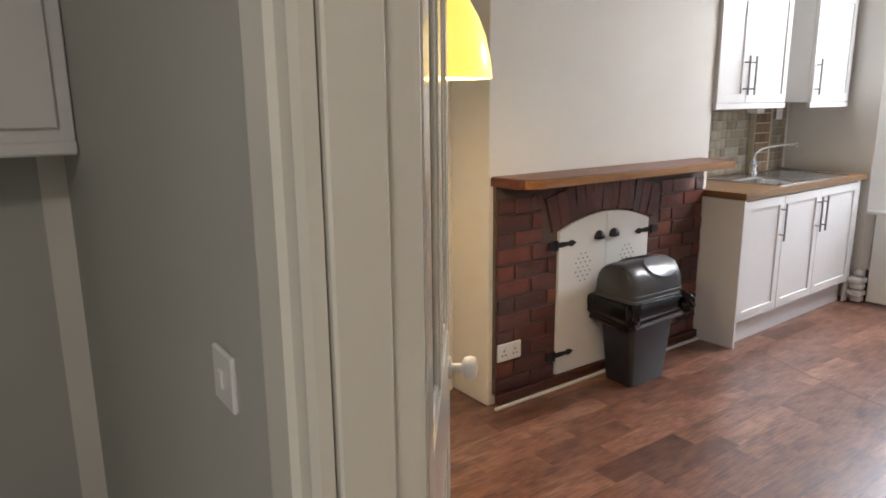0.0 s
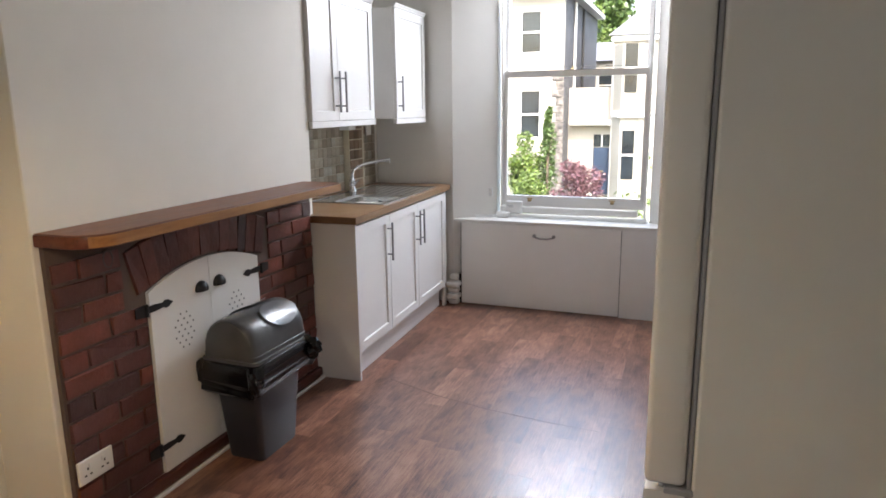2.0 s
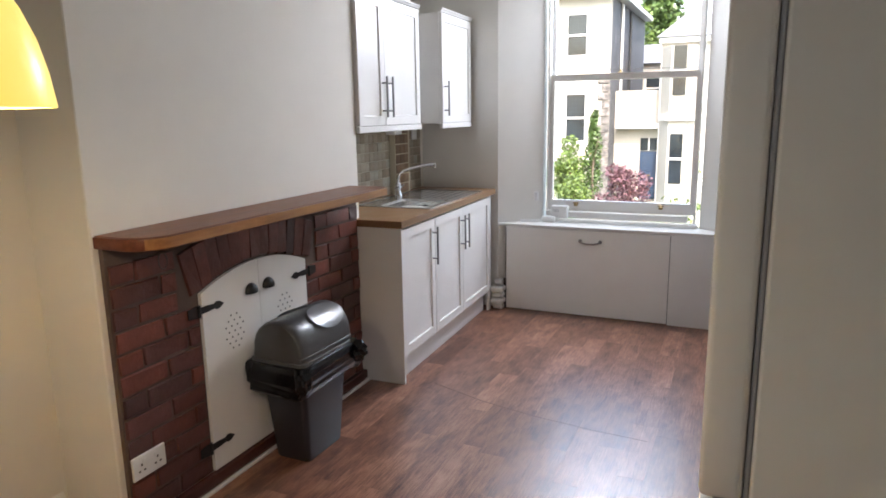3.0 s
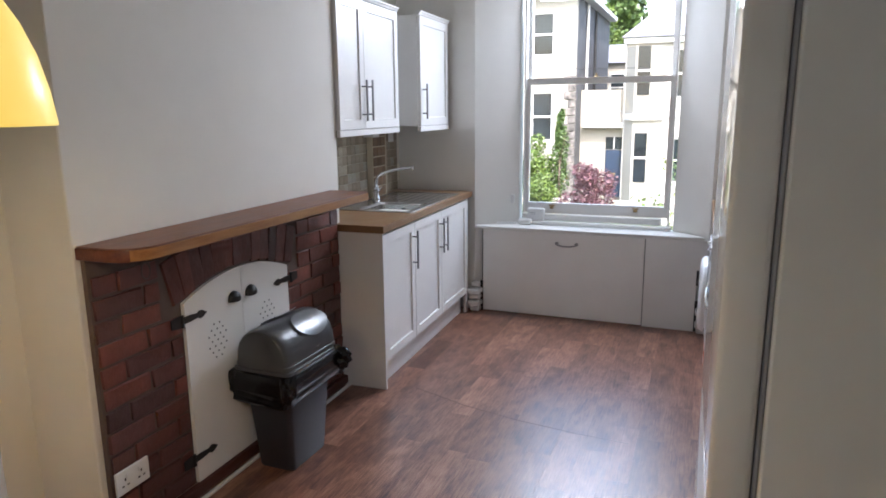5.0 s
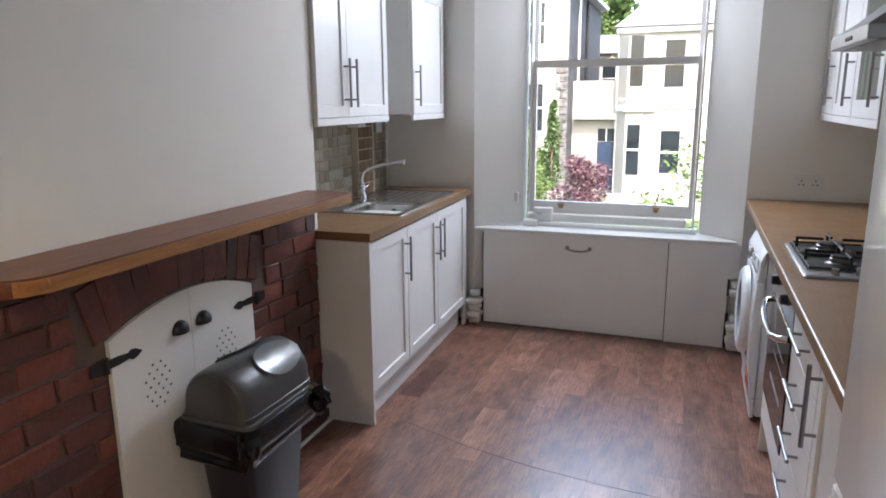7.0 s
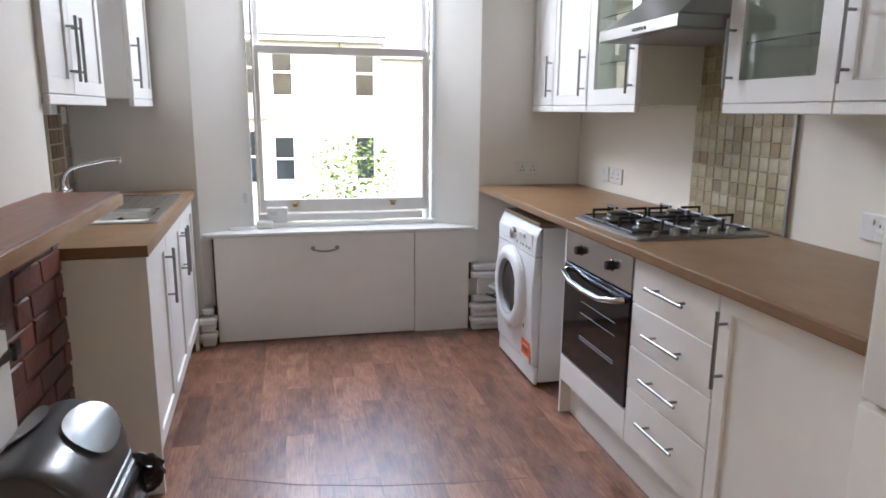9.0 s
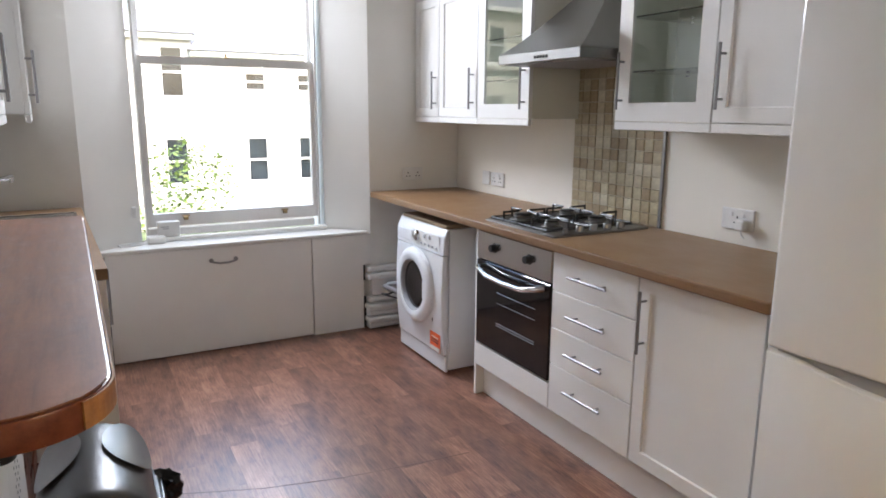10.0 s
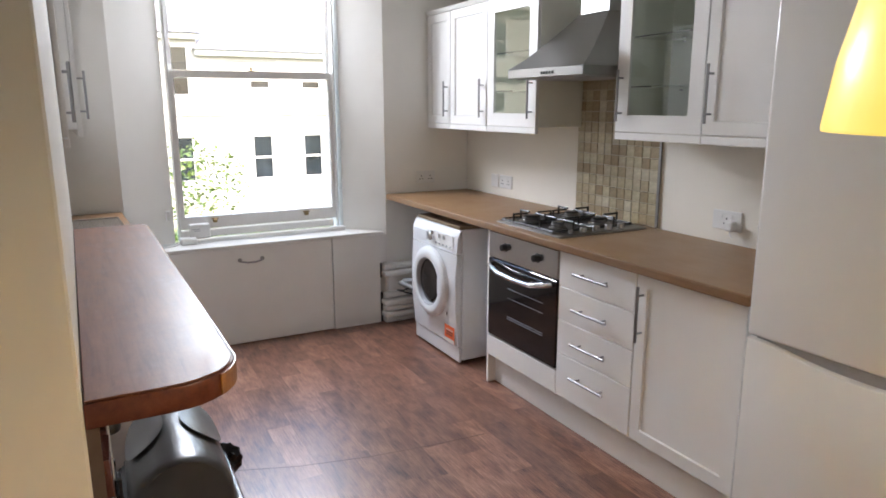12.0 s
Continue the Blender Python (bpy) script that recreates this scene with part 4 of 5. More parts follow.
for k, (ins, zz) in enumerate(((0.0, 0.9125), (0.012, 0.90), (0.018, 0.80), (0.03, 0.765), (0.06, 0.758))):
    loops.append([bowl.verts.new((x + (b0 + b1) / 2, y + (c0 + c1) / 2, zz)) for x, y, zz in rrect((b1 - b0) / 2 - ins, (c1 - c0) / 2 - ins, 0.05, zz, 6)])
for a, b in zip(loops, loops[1:]):
    for i in range(len(a)):
        bowl.faces.new((a[i], a[(i + 1) % len(a)], b[(i + 1) % len(a)], b[i]))
bowl.faces.new(loops[-1])
part("bowl", bowl, STEEL_SINK, sink, smooth=True)
part("overflow", lathe(bmesh.new(), [(0.0001, 0), (0.012, 0), (0.016, -0.002), (0.018, -0.006)], 16, Matrix.Translation((0.860, -0.36, 0.86)) @ pose(0, 0, 0, 0, -90)), SLOT, sink, "dark round overflow")
for i in range(7):
    y = -0.50 + i * 0.055
    part("drainer_ridge", bx(0.96, y, z + 0.003, 1.34, y + 0.012, z + 0.0055, 0.001), STEEL_SINK, sink)
tap = empty("tap", SINK @ Matrix.Translation((0.985, -0.110, 0.914)), "chrome swan-neck mixer tap behind the bowl", "tap")
part("base", lathe(bmesh.new(), [(0.028, 0), (0.028, 0.008), (0.020, 0.02), (0.018, 0.06), (0.021, 0.065), (0.021, 0.08), (0.012, 0.09), (0.011, 0.10)], 18), CHROME, tap, smooth=True)
d = Vector((0.13, -0.20, 0)).normalized()
sp = [Vector((0, 0, 0.09)), Vector((0, 0, 0.12)), d * 0.012 + Vector((0, 0, 0.15)), d * 0.04 + Vector((0, 0, 0.172)), d * 0.08 + Vector((0, 0, 0.184)), d * 0.16 + Vector((0, 0, 0.198)), d * 0.235 + Vector((0, 0, 0.210))]
part("spout", tube(bmesh.new(), sp, 0.009, 12), CHROME, tap, smooth=True)
end = rod(bmesh.new(), d * 0.225 + Vector((0, 0, 0.206)), d * 0.262 + Vector((0, 0, 0.211)), 0.012, 12)
rod(end, d * 0.252 + Vector((0, 0, 0.21)), d * 0.256 + Vector((0, 0, 0.188)), 0.010, 12)
part("nozzle", end, CHROME, tap, smooth=True)
for s in (-1, 1):
    lv = rod(bmesh.new(), (s * 0.02, 0, 0.05), (s * 0.045, 0, 0.055), 0.010)
    rod(lv, (s * 0.04, 0, 0.055), (s * 0.055, -0.02, 0.075), 0.005)
    part("lever", lv, CHROME, tap, smooth=True)
for x0, x1, z0, z1, dd in ((1.02, 1.12, 1.325, 1.372, 0.04),):
    solid("junction_box", bx(x0, -dd - 0.045, z0, x1, -0.008, z1, 0.004), PLASTIC_W, "small white plastic box under the wall cabinet", "box", SINK)
socket(SINK @ Matrix.Translation((1.47, -0.012, 1.318)), 0.086, "white fused switch plate on the sink tiles", 1, 0)

# ---------- gas hob ----------
hob = empty("gas_hob", Matrix.Translation((4.002, 0.33, 0.9105)) @ Matrix.Diagonal((0.91, 1.03, 1, 1)), "stainless steel four-burner gas hob with black pan supports", "hob")
part("tray", loft(bmesh.new(), [rrect(0.297, 0.262, 0.012, 0.0), rrect(0.297, 0.262, 0.012, 0.006), rrect(0.290, 0.255, 0.012, 0.010)]), STEEL, hob, smooth=True)
part("tray_top", bx(-0.205, -0.245, 0.0102, 0.285, 0.245, 0.0118, 0.0005), BLACK, hob, "dark enamel cooking surface")
for i, (bx_, by_, r) in enumerate(((0.165, 0.125, 0.048), (-0.085, 0.130, 0.034), (0.165, -0.130, 0.038), (-0.085, -0.125, 0.042))):
    b = part("burner", lathe(bmesh.new(), [(r * 1.35, 0), (r * 1.35, 0.003), (r, 0.008), (r, 0.02), (r * 0.94, 0.022)], 24, Matrix.Translation((bx_, by_, 0.0118))), STEEL, hob, smooth=True)
    part("burner_cap", lathe(bmesh.new(), [(r * 0.93, 0.020), (r * 0.93, 0.027), (r * 0.85, 0.030), (0.0001, 0.031)], 24, Matrix.Translation((bx_, by_, 0.0118))), BLACK, b, "black burner cap", True)
for x0, x1 in ((0.045, 0.275), (-0.205, 0.030)):
    for y0, y1 in ((-0.235, -0.008), (0.008, 0.235)):
        g = bmesh.new()
        zt = 0.054
        cx, cy = (x0 + x1) / 2, (y0 + y1) / 2
        for a, b in (((cx, y0), (cx, cy - 0.03)), ((cx, cy + 0.03), (cx, y1)), ((x0, cy), (cx - 0.03, cy)), ((cx + 0.03, cy), (x1, cy))):
            rod(g, (a[0], a[1], zt), (b[0], b[1], zt), 0.0055, 6)
        for p in ((cx, y0), (cx, y1), (x0, cy), (x1, cy)):
            rod(g, (p[0], p[1], 0.0118), (p[0], p[1], zt + 0.005), 0.0055, 6)
        for a, b in (((x0, y0), (x1, y0)), ((x1, y0), (x1, y1)), ((x1, y1), (x0, y1)), ((x0, y1), (x0, y0))):
            rod(g, (a[0], a[1], 0.018), (b[0], b[1], 0.018), 0.004, 6)
        part("pan_support", g, BLACK, hob, "black wire pan support", True)
for i in range(5):
    y = -0.13 + i * 0.075
    part("knob", lathe(bmesh.new(), [(0.019, 0), (0.018, 0.022), (0.016, 0.025), (0.0001, 0.025)] if i < 4 else [(0.012, 0), (0.011, 0.018), (0.0001, 0.018)], 16, Matrix.Translation((-0.250, y, 0.0102))), STEEL, hob, "steel control knob", True)

# ---------- chimney hood ----------
hood = empty("cooker_hood", Matrix.Translation((4.030, 0, 1.640)), "brushed steel chimney cooker hood over the hob", "cooker hood")
part("lip", bx(-0.298, 0.002, 0.0, 0.298, 0.505, 0.045, 0.003), STEEL, hood)
py = bmesh.new()
A = [(-0.298, 0.002), (0.298, 0.002), (0.298, 0.503), (-0.298, 0.503)]
Bq = [(-0.11, 0.002), (0.11, 0.002), (0.11, 0.205), (-0.11, 0.205)]
rings = []
for k in range(7):
    t = k / 6
    e = t ** 0.85
    rings.append([(a[0] + (b[0] - a[0]) * e, a[1] + (b[1] - a[1]) * e, 0.0455 + 0.265 * t) for a, b in zip(A, Bq)])
loft(py, rings)
part("canopy", py, STEEL, hood, smooth=True)
part("chimney", bx(-0.105, 0.003, 0.311, 0.105, 0.20, 1.195, 0.002), STEEL, hood)
part("filter", bx(-0.27, 0.04, -0.004, 0.27, 0.47, -0.0005), GREY_P, hood, "grey metal grease filter")
for i in range(5):
    part("push_button", bx(-0.085 + i * 0.021, 0.505, 0.014, -0.072 + i * 0.021, 0.509, 0.026, 0.001), BLACK, hood)

# ---------- washing machine ----------
wm = empty("washing_machine", Matrix.Translation((4.60, 0.0, 0)), "white front-loading washing machine with a round door", "washing machine")
WMW = 0.585
part("cabinet", bx(0, 0.10, 0.02, WMW, 0.612, 0.812, 0.01, 2), WASHER, wm, smooth=True)
front = prism(bmesh.new(), [(0.613, 0.105), (0.640, 0.11), (0.658, 0.30), (0.660, 0.50), (0.650, 0.665), (0.613, 0.668)], 0.0, WMW, Matrix(((0, 1, 0, 0), (1, 0, 0, 0), (0, 0, 1, 0), (0, 0, 0, 1))))
bmesh.ops.bevel(front, geom=[e for e in front.edges if abs(e.verts[0].co.x - e.verts[1].co.x) < 1e-5], offset=0.012, segments=2, profile=0.5, affect="EDGES")
part("front_panel", front, WASHER, wm, smooth=True)
part("kick_panel", bx(0.002, 0.613, 0.012, WMW - 0.002, 0.632, 0.102, 0.006, 2), WASHER, wm)
cp = prism(bmesh.new(), [(0.613, 0.671), (0.650, 0.671), (0.645, 0.76), (0.625, 0.805), (0.613, 0.812)], 0.0, WMW, Matrix(((0, 1, 0, 0), (1, 0, 0, 0), (0, 0, 1, 0), (0, 0, 0, 1))))
bmesh.ops.bevel(cp, geom=[e for e in cp.edges if abs(e.verts[0].co.x - e.verts[1].co.x) < 1e-5], offset=0.01, segments=2, profile=0.5, affect="EDGES")
panel = part("control_panel", cp, WASHER, wm, smooth=True)
part("drawer", bx(0.375, 0.6475, 0.690, 0.57, 0.653, 0.755, 0.004), WASHER, panel, "detergent drawer")
part("display_strip", bx(0.045, 0.6475, 0.682, 0.355, 0.6505, 0.770, 0.003), PLASTIC_W, panel, "pale control strip")
part("dial", lathe(bmesh.new(), [(0.031, 0), (0.029, 0.016), (0.024, 0.019), (0.0001, 0.019)], 20, Matrix.Translation((0.305, 0.650, 0.735)) @ pose(0, 0, 0, -90)), CHROME, panel, "silvery programme dial", True)
for x in (0.215, 0.155):
    part("small_dial", lathe(bmesh.new(), [(0.012, 0), (0.011, 0.012), (0.0001, 0.012)], 14, Matrix.Translation((x, 0.650, 0.748)) @ pose(0, 0, 0, -90)), WASHER, panel, smooth=True)
for i in range(5):
    part("push_button", lathe(bmesh.new(), [(0.006, 0), (0.006, 0.005), (0.0001, 0.006)], 10, Matrix.Translation((0.075 + i * 0.045, 0.650, 0.700)) @ pose(0, 0, 0, -90)), GREY_P, panel, smooth=True)
turn = Matrix.Translation((0.30, 0.664, 0.452)) @ pose(0, 0, 0, -90)
dr = part("porthole_door", lathe(bmesh.new(), [(0.218, -0.004), (0.214, 0.016), (0.200, 0.028), (0.170, 0.034), (0.150, 0.028), (0.140, 0.010), (0.138, -0.02)], 44, turn), WASHER, wm, "white round door ring", True)
part("chrome_ring", lathe(bmesh.new(), [(0.149, 0.0285), (0.142, 0.024), (0.137, 0.008), (0.137, 0.0)], 44, turn), GREY_P, dr, "grey inner ring", True)
part("bowl_glass", lathe(bmesh.new(), [(0.139, 0.003), (0.125, 0.010), (0.085, 0.007), (0.045, 0.004), (0.0001, 0.003)], 40, turn), BLACK_GLASS, dr, "dark curved door glass", True)
part("grip", bx(0.300 - 0.178, 0.676, 0.40, 0.300 - 0.128, 0.692, 0.505, 0.006, 2), WASHER, dr, "door grip")
st = part("energy_sticker", bx(0.025, 0.6505, 0.118, 0.145, 0.652, 0.222), ORANGE, wm, "orange and white energy sticker")
part("sticker_band", bx(0.028, 0.6522, 0.120, 0.142, 0.6530, 0.142), WHITE_INK, st)
for i in range(3):
    part("print_bar", bx(0.045, 0.6522, 0.165 + i * 0.014, 0.125, 0.6528, 0.171 + i * 0.014), WHITE_INK if i == 2 else DARK_INK, st)
part("mark", bx(0.10, 0.6585, 0.285, 0.106, 0.6605, 0.305), DARK_INK, wm)
for x in (0.06, 0.53):
    for y in (0.15, 0.56):
        part("foot", rod(bmesh.new(), (x, y, 0), (x, y, 0.022), 0.02), RUBBER, wm)
solid("loose_board", bx(4.61, 0.12, 0.8125, 5.15, 0.625, 0.832, 0.002), CORK, "thin brown board lying on the washing machine", "board")

solid("waste_hose", tube(bmesh.new(), [(5.10, 0.30, 0.30), (5.25, 0.45, 0.34), (5.40, 0.58, 0.33), (5.50, 0.60, 0.29), (5.52, 0.55, 0.25), (5.45, 0.50, 0.24), (5.36, 0.52, 0.26), (5.34, 0.58, 0.29), (5.42, 0.62, 0.31), (5.52, 0.56, 0.30), (5.56, 0.45, 0.28)], 0.014, 10), GREY_P, "grey ribbed waste hose looped behind the washing machine", "hose", smooth=True)
solid("black_cable", tube(bmesh.new(), [(5.10, 0.36, 0.5), (5.28, 0.52, 0.34), (5.44, 0.60, 0.25), (5.50, 0.62, 0.24), (5.47, 0.56, 0.22), (5.38, 0.54, 0.225), (5.30, 0.48, 0.15), (5.25, 0.40, 0.006)], 0.006, 8), RUBBER, "black power cable hanging beside the washing machine", "cable", smooth=True)

# ---------- pendant lamp ----------
lamp = empty("pendant_lamp", Matrix.Translation((1.590, 1.825, 1.485)) @ Matrix.Diagonal((0.88, 0.88, 1, 1)), "glowing yellow dome pendant lamp on a flex", "lamp")
prof = [(0.165, 0.0), (0.166, 0.004), (0.158, 0.06), (0.144, 0.115), (0.122, 0.165), (0.094, 0.208), (0.062, 0.243), (0.034, 0.266), (0.022, 0.275)]
inner = [(r - 0.004, z + 0.001) for r, z in prof][::-1]
part("shade", lathe(bmesh.new(), prof + inner + [prof[0]], 40), SHADE, lamp, "warm yellow translucent dome shade", True)
part("bulb", lathe(bmesh.new(), [(0.0001, 0.075), (0.02, 0.08), (0.03, 0.10), (0.028, 0.13), (0.014, 0.18), (0.013, 0.225)], 18), BULB, lamp, "lit bulb", True)
part("holder", lathe(bmesh.new(), [(0.016, 0.215), (0.018, 0.27), (0.022, 0.275), (0.020, 0.30), (0.006, 0.32)], 16), PLASTIC_W, lamp, smooth=True)
part("flex", rod(bmesh.new(), (0, 0, 0.31), (0, 0, 1.343), 0.0035, 8), PLASTIC_W, lamp)
part("ceiling_rose", lathe(bmesh.new(), [(0.0001, 1.316), (0.03, 1.320), (0.045, 1.343), (0.045, 1.3635)], 20), PLASTIC_W, lamp, smooth=True)

# ---------- clutter on the window ledge ----------
t = empty("phone_socket_box", Matrix.Translation((5.755, 1.870, 0.700)), "white surface-mounted socket box by the sash", "box")
part("box", bx(-0.018, -0.062, -0.012, 0.03, 0.062, 0.078, 0.005), PLASTIC_W, t)
part("print_bar", bx(-0.0195, 0.0, 0.045, -0.018, 0.045, 0.049), GREY_P, t)
part("print_bar", bx(-0.0195, 0.0, 0.034, -0.018, 0.035, 0.038), GREY_P, t)
solid("cable_box", bx(5.700, 1.895, 0.6555, 5.775, 1.995, 0.700, 0.012, 2), PLASTIC_W, "small white plastic cable box on the ledge", "box")
solid("loose_cable", tube(bmesh.new(), [(5.74, 1.99, 0.668), (5.70, 2.03, 0.661), (5.68, 2.09, 0.661), (5.66, 2.14, 0.662), (5.68, 2.15, 0.668), (5.72, 2.12, 0.664), (5.75, 2.07, 0.662), (5.75, 2.02, 0.664), (5.73, 1.985, 0.680)], 0.005), PLASTIC_W, "coiled white cable on the window ledge", "cable", smooth=True)
solid("blind_cleat", bx(5.735, 2.035, 0.81, 5.762, 2.062, 0.875, 0.004), PLASTIC_W, "small white plastic plate on the reveal", "plate")

# ---------- hall ----------
cup = empty("hall_cupboard", Matrix(), "white painted wall cupboard at the end of the hall", "cupboard")
part("body", bx(0.02, 2.40, 1.30, 0.727, 2.748, 2.45, 0.004), GLOSS_WHITE, cup)
part("door", bx(0.06, 2.382, 1.36, 0.685, 2.399, 2.42, 0.004), GLOSS_WHITE, cup)
part("moulding", bx(0.01, 2.375, 1.285, 0.726, 2.40, 1.325, 0.006), GLOSS_WHITE, cup)
sw = empty("light_switch", Matrix.Translation((DX0, 1.16, 1.03)) @ pose(0, 0, 0, 0, 0, -90), "white plastic light switch in the hall", "switch")
part("plate", bx(-0.043, -0.009, -0.043, 0.043, 0.0, 0.043, 0.003), PLASTIC_W, sw)
part("rocker", bx(-0.008, -0.014, -0.014, 0.008, -0.0085, 0.014, 0.002), PLASTIC_W, sw)

# ---------- the open door ----------
door_1 = empty("door_1", Matrix.Translation((0.876, 0.855, 0)) @ pose(0, 0, 0, 0, 0, 52), "open cream gloss four-panel door with a round knob", "door", kind="structure")
lf = bmesh.new()
DW, DH, DT = 0.76, 2.03, 0.038
for q in ((0, 0.012, 0.105, DH), (0.655, 0.012, DW, DH), (0.105, 0.012, 0.655, 0.22), (0.105, 0.70, 0.655, 0.93), (0.105, 1.92, 0.655, DH), (0.335, 0.22, 0.425, 0.70), (0.335, 0.93, 0.425, 1.92)):
    box(lf, q[0], 0, q[1], q[2], DT, q[3], 0.0015)
leaf = part("leaf", lf, GLOSS, door_1)
for x0, x1 in ((0.105, 0.335), (0.425, 0.655)):
    for z0, z1 in ((0.22, 0.70), (0.93, 1.92)):
        pb = bx(x0, 0.013, z0, x1, DT - 0.013, z1)
        for yy, s in ((0.013, -1), (DT - 0.013, 1)):
            for q in ((x0, z0, x0 + 0.022, z1), (x1 - 0.022, z0, x1, z1), (x0 + 0.022, z0, x1 - 0.022, z0 + 0.022), (x0 + 0.022, z1 - 0.022, x1 - 0.022, z1)):
                box(pb, q[0], min(yy, yy + s * 0.009), q[1], q[2], max(yy, yy + s * 0.009), q[3], 0.003)
        part("panel", pb, GLOSS, leaf, smooth=True)
for s in (-1, 1):
    y = 0 if s < 0 else DT
    part("knob", lathe(bmesh.new(), [(0.026, 0), (0.026, 0.004), (0.010, 0.008), (0.010, 0.028), (0.024, 0.036), (0.028, 0.05), (0.024, 0.062), (0.0001, 0.067)], 24, Matrix.Translation((0.705, y, 0.82)) @ pose(0, 0, 0, 90 if s < 0 else -90)), PLASTIC_W, leaf, "round pale door knob", True)
for z in (0.25, 1.75):
    part("hinge", rod(bmesh.new(), (-0.006, -0.004, z - 0.05), (-0.006, -0.004, z + 0.05), 0.007), NICKEL, door_1)

# ---------- outdoors ----------
structure("ground", bx(-1200, -1200, GROUND - 0.5, 1200, 1200, GROUND, 0), GRASS, "garden ground that runs off beyond the houses", "ground")
structure("road", bx(18.5, -120, GROUND + 0.002, 25.0, 120, GROUND + 0.03), ASPHALT, "grey asphalt street", "road")
structure("garden_wall", bx(28.0, -40, GROUND, 28.3, 14, GROUND + 0.9, 0.03), RENDER_W, "low pale garden wall across the street", "wall")


def sash_out(parent, x, y, z, w, h, arched=False, depth=0.12):
    """A street window in a front that faces -x; y, z name its lower middle."""
    win = part("window", bx(x - 0.02, y - w / 2 - 0.10, z - 0.12, x + 0.03, y + w / 2 + 0.10, z - 0.005, 0.01), SASH_OUT, parent)
    part("pane", bx(x + depth, y - w / 2, z, x + depth + 0.02, y + w / 2, z + h), PANE_OUT, win)
    fr = bmesh.new()
    for q in ((y - w / 2, z, y - w / 2 + 0.07, z + h), (y + w / 2 - 0.07, z, y + w / 2, z + h), (y - w / 2 + 0.07, z, y + w / 2 - 0.07, z + 0.08),
              (y - w / 2 + 0.07, z + h - 0.07, y + w / 2 - 0.07, z + h), (y - w / 2 + 0.07, z + h * 0.5 - 0.05, y + w / 2 - 0.07, z + h * 0.5 + 0.05)):
        box(fr, x + depth - 0.07, q[0], q[1], x + depth - 0.005, q[2], q[3])
    part("frame", fr, SASH_OUT, win)
    return win


def front_with_holes(x, y0, y1, z0, z1, holes, thick=0.3):
    """A wall that faces -x with openings (y, z, w, h)."""
    bm = bmesh.new()
    ys = sorted({y0, y1, *[h[0] - h[2] / 2 for h in holes], *[h[0] + h[2] / 2 for h in holes]})
    zs = sorted({z0, z1, *[h[1] for h in holes], *[h[1] + h[3] for h in holes]})
    for a, b in zip(ys, ys[1:]):
        run = None
        for c, d in zip(zs, zs[1:]):
            my, mz = (a + b) / 2, (c + d) / 2
            solid_ = not any(abs(my - h[0]) < h[2] / 2 and h[1] < mz < h[1] + h[3] for h in holes)
            if solid_:
                run = (run[0], d) if run else (c, d)
            if (not solid_ or d == zs[-1]) and run:
                box(bm, x, a, run[0], x + thick, b, run[1])
                run = None
    bmesh.ops.remove_doubles(bm, verts=bm.verts[:], dist=0.001)
    return bm


def terrace(y0, y1, x, cols, colour, label, eave, rise, low=(-2.05, 2.15), high=(1.95, 2.25), storeys=2):
    floors = (low, high)[:storeys]
    h = empty("terraced_house", Matrix(), label, "house")
    holes = [(y, z, 1.0, hh) for y in cols for z, hh in floors]
    part("wall", front_with_holes(x, y0, y1, GROUND, eave, holes), colour, h)
    part("side_wall", bx(x + 0.3, y0, GROUND, x + 9, y0 + 0.3, eave), colour, h)
    part("side_wall", bx(x + 0.3, y1 - 0.3, GROUND, x + 9, y1, eave), colour, h)
    # near-black sheet added behind the panes, stands for the unlit rooms
    part("dark_backing", bx(x + 1.2, y0 + 0.31, GROUND, x + 1.4, y1 - 0.31, eave), SLOT, h)
    part("cornice", bx(x - 0.25, y0 - 0.1, eave - 0.28, x - 0.001, y1 + 0.1, eave, 0.04), SASH_OUT, h)
    if storeys > 1:
        part("string_course", bx(x - 0.08, y0, 1.05, x - 0.001, y1, 1.22, 0.02), SASH_OUT, h)
    rf = bmesh.new()
    mid = x + 4.5
    a = [rf.verts.new(v) for v in ((x - 0.35, y0 - 0.2, eave + 0.01), (x + 9.2, y0 - 0.2, eave + 0.01), (x + 9.2, y1 + 0.2, eave + 0.01), (x - 0.35, y1 + 0.2, eave + 0.01), (mid, y0 + 2.5, eave + rise), (mid, y1 - 2.5, eave + rise))]
    for f in ((0, 3, 5, 4), (0, 4, 1), (1, 4, 5, 2), (3, 2, 5), (0, 1, 2, 3)):
        rf.faces.new([a[i] for i in f])
    roof = part("roof", rf, SLATE, h)
    k = 0.55
    while k < rise - 0.3:
        t = k / rise
        part("slate_course", bx(x - 0.35 + 4.85 * t, y0 - 0.2 + 2.7 * t, eave + k, x - 0.20 + 4.85 * t, y1 + 0.2 - 2.7 * t, eave + k + 0.06), SLATE, roof)
        k += 0.45
    for y in cols:
        for z, hh in floors:
            sash_out(h, x, y, z, 1.0, hh)
    return h


# the long pale terrace straight across
hb = terrace(-2.7, 4.6, 35.0, (2.05, -1.82), RENDER_P, "pale rendered corner house with a hipped slate roof", 4.75, 3.0)
terrace(-22.0, -2.702, 35.002, (-5.54, -8.07, -11.3, -14.5, -17.7, -20.6), RENDER_P, "pale rendered terrace with sash windows and a slate roof", 4.05, 2.6, high=(2.30, 0.85))
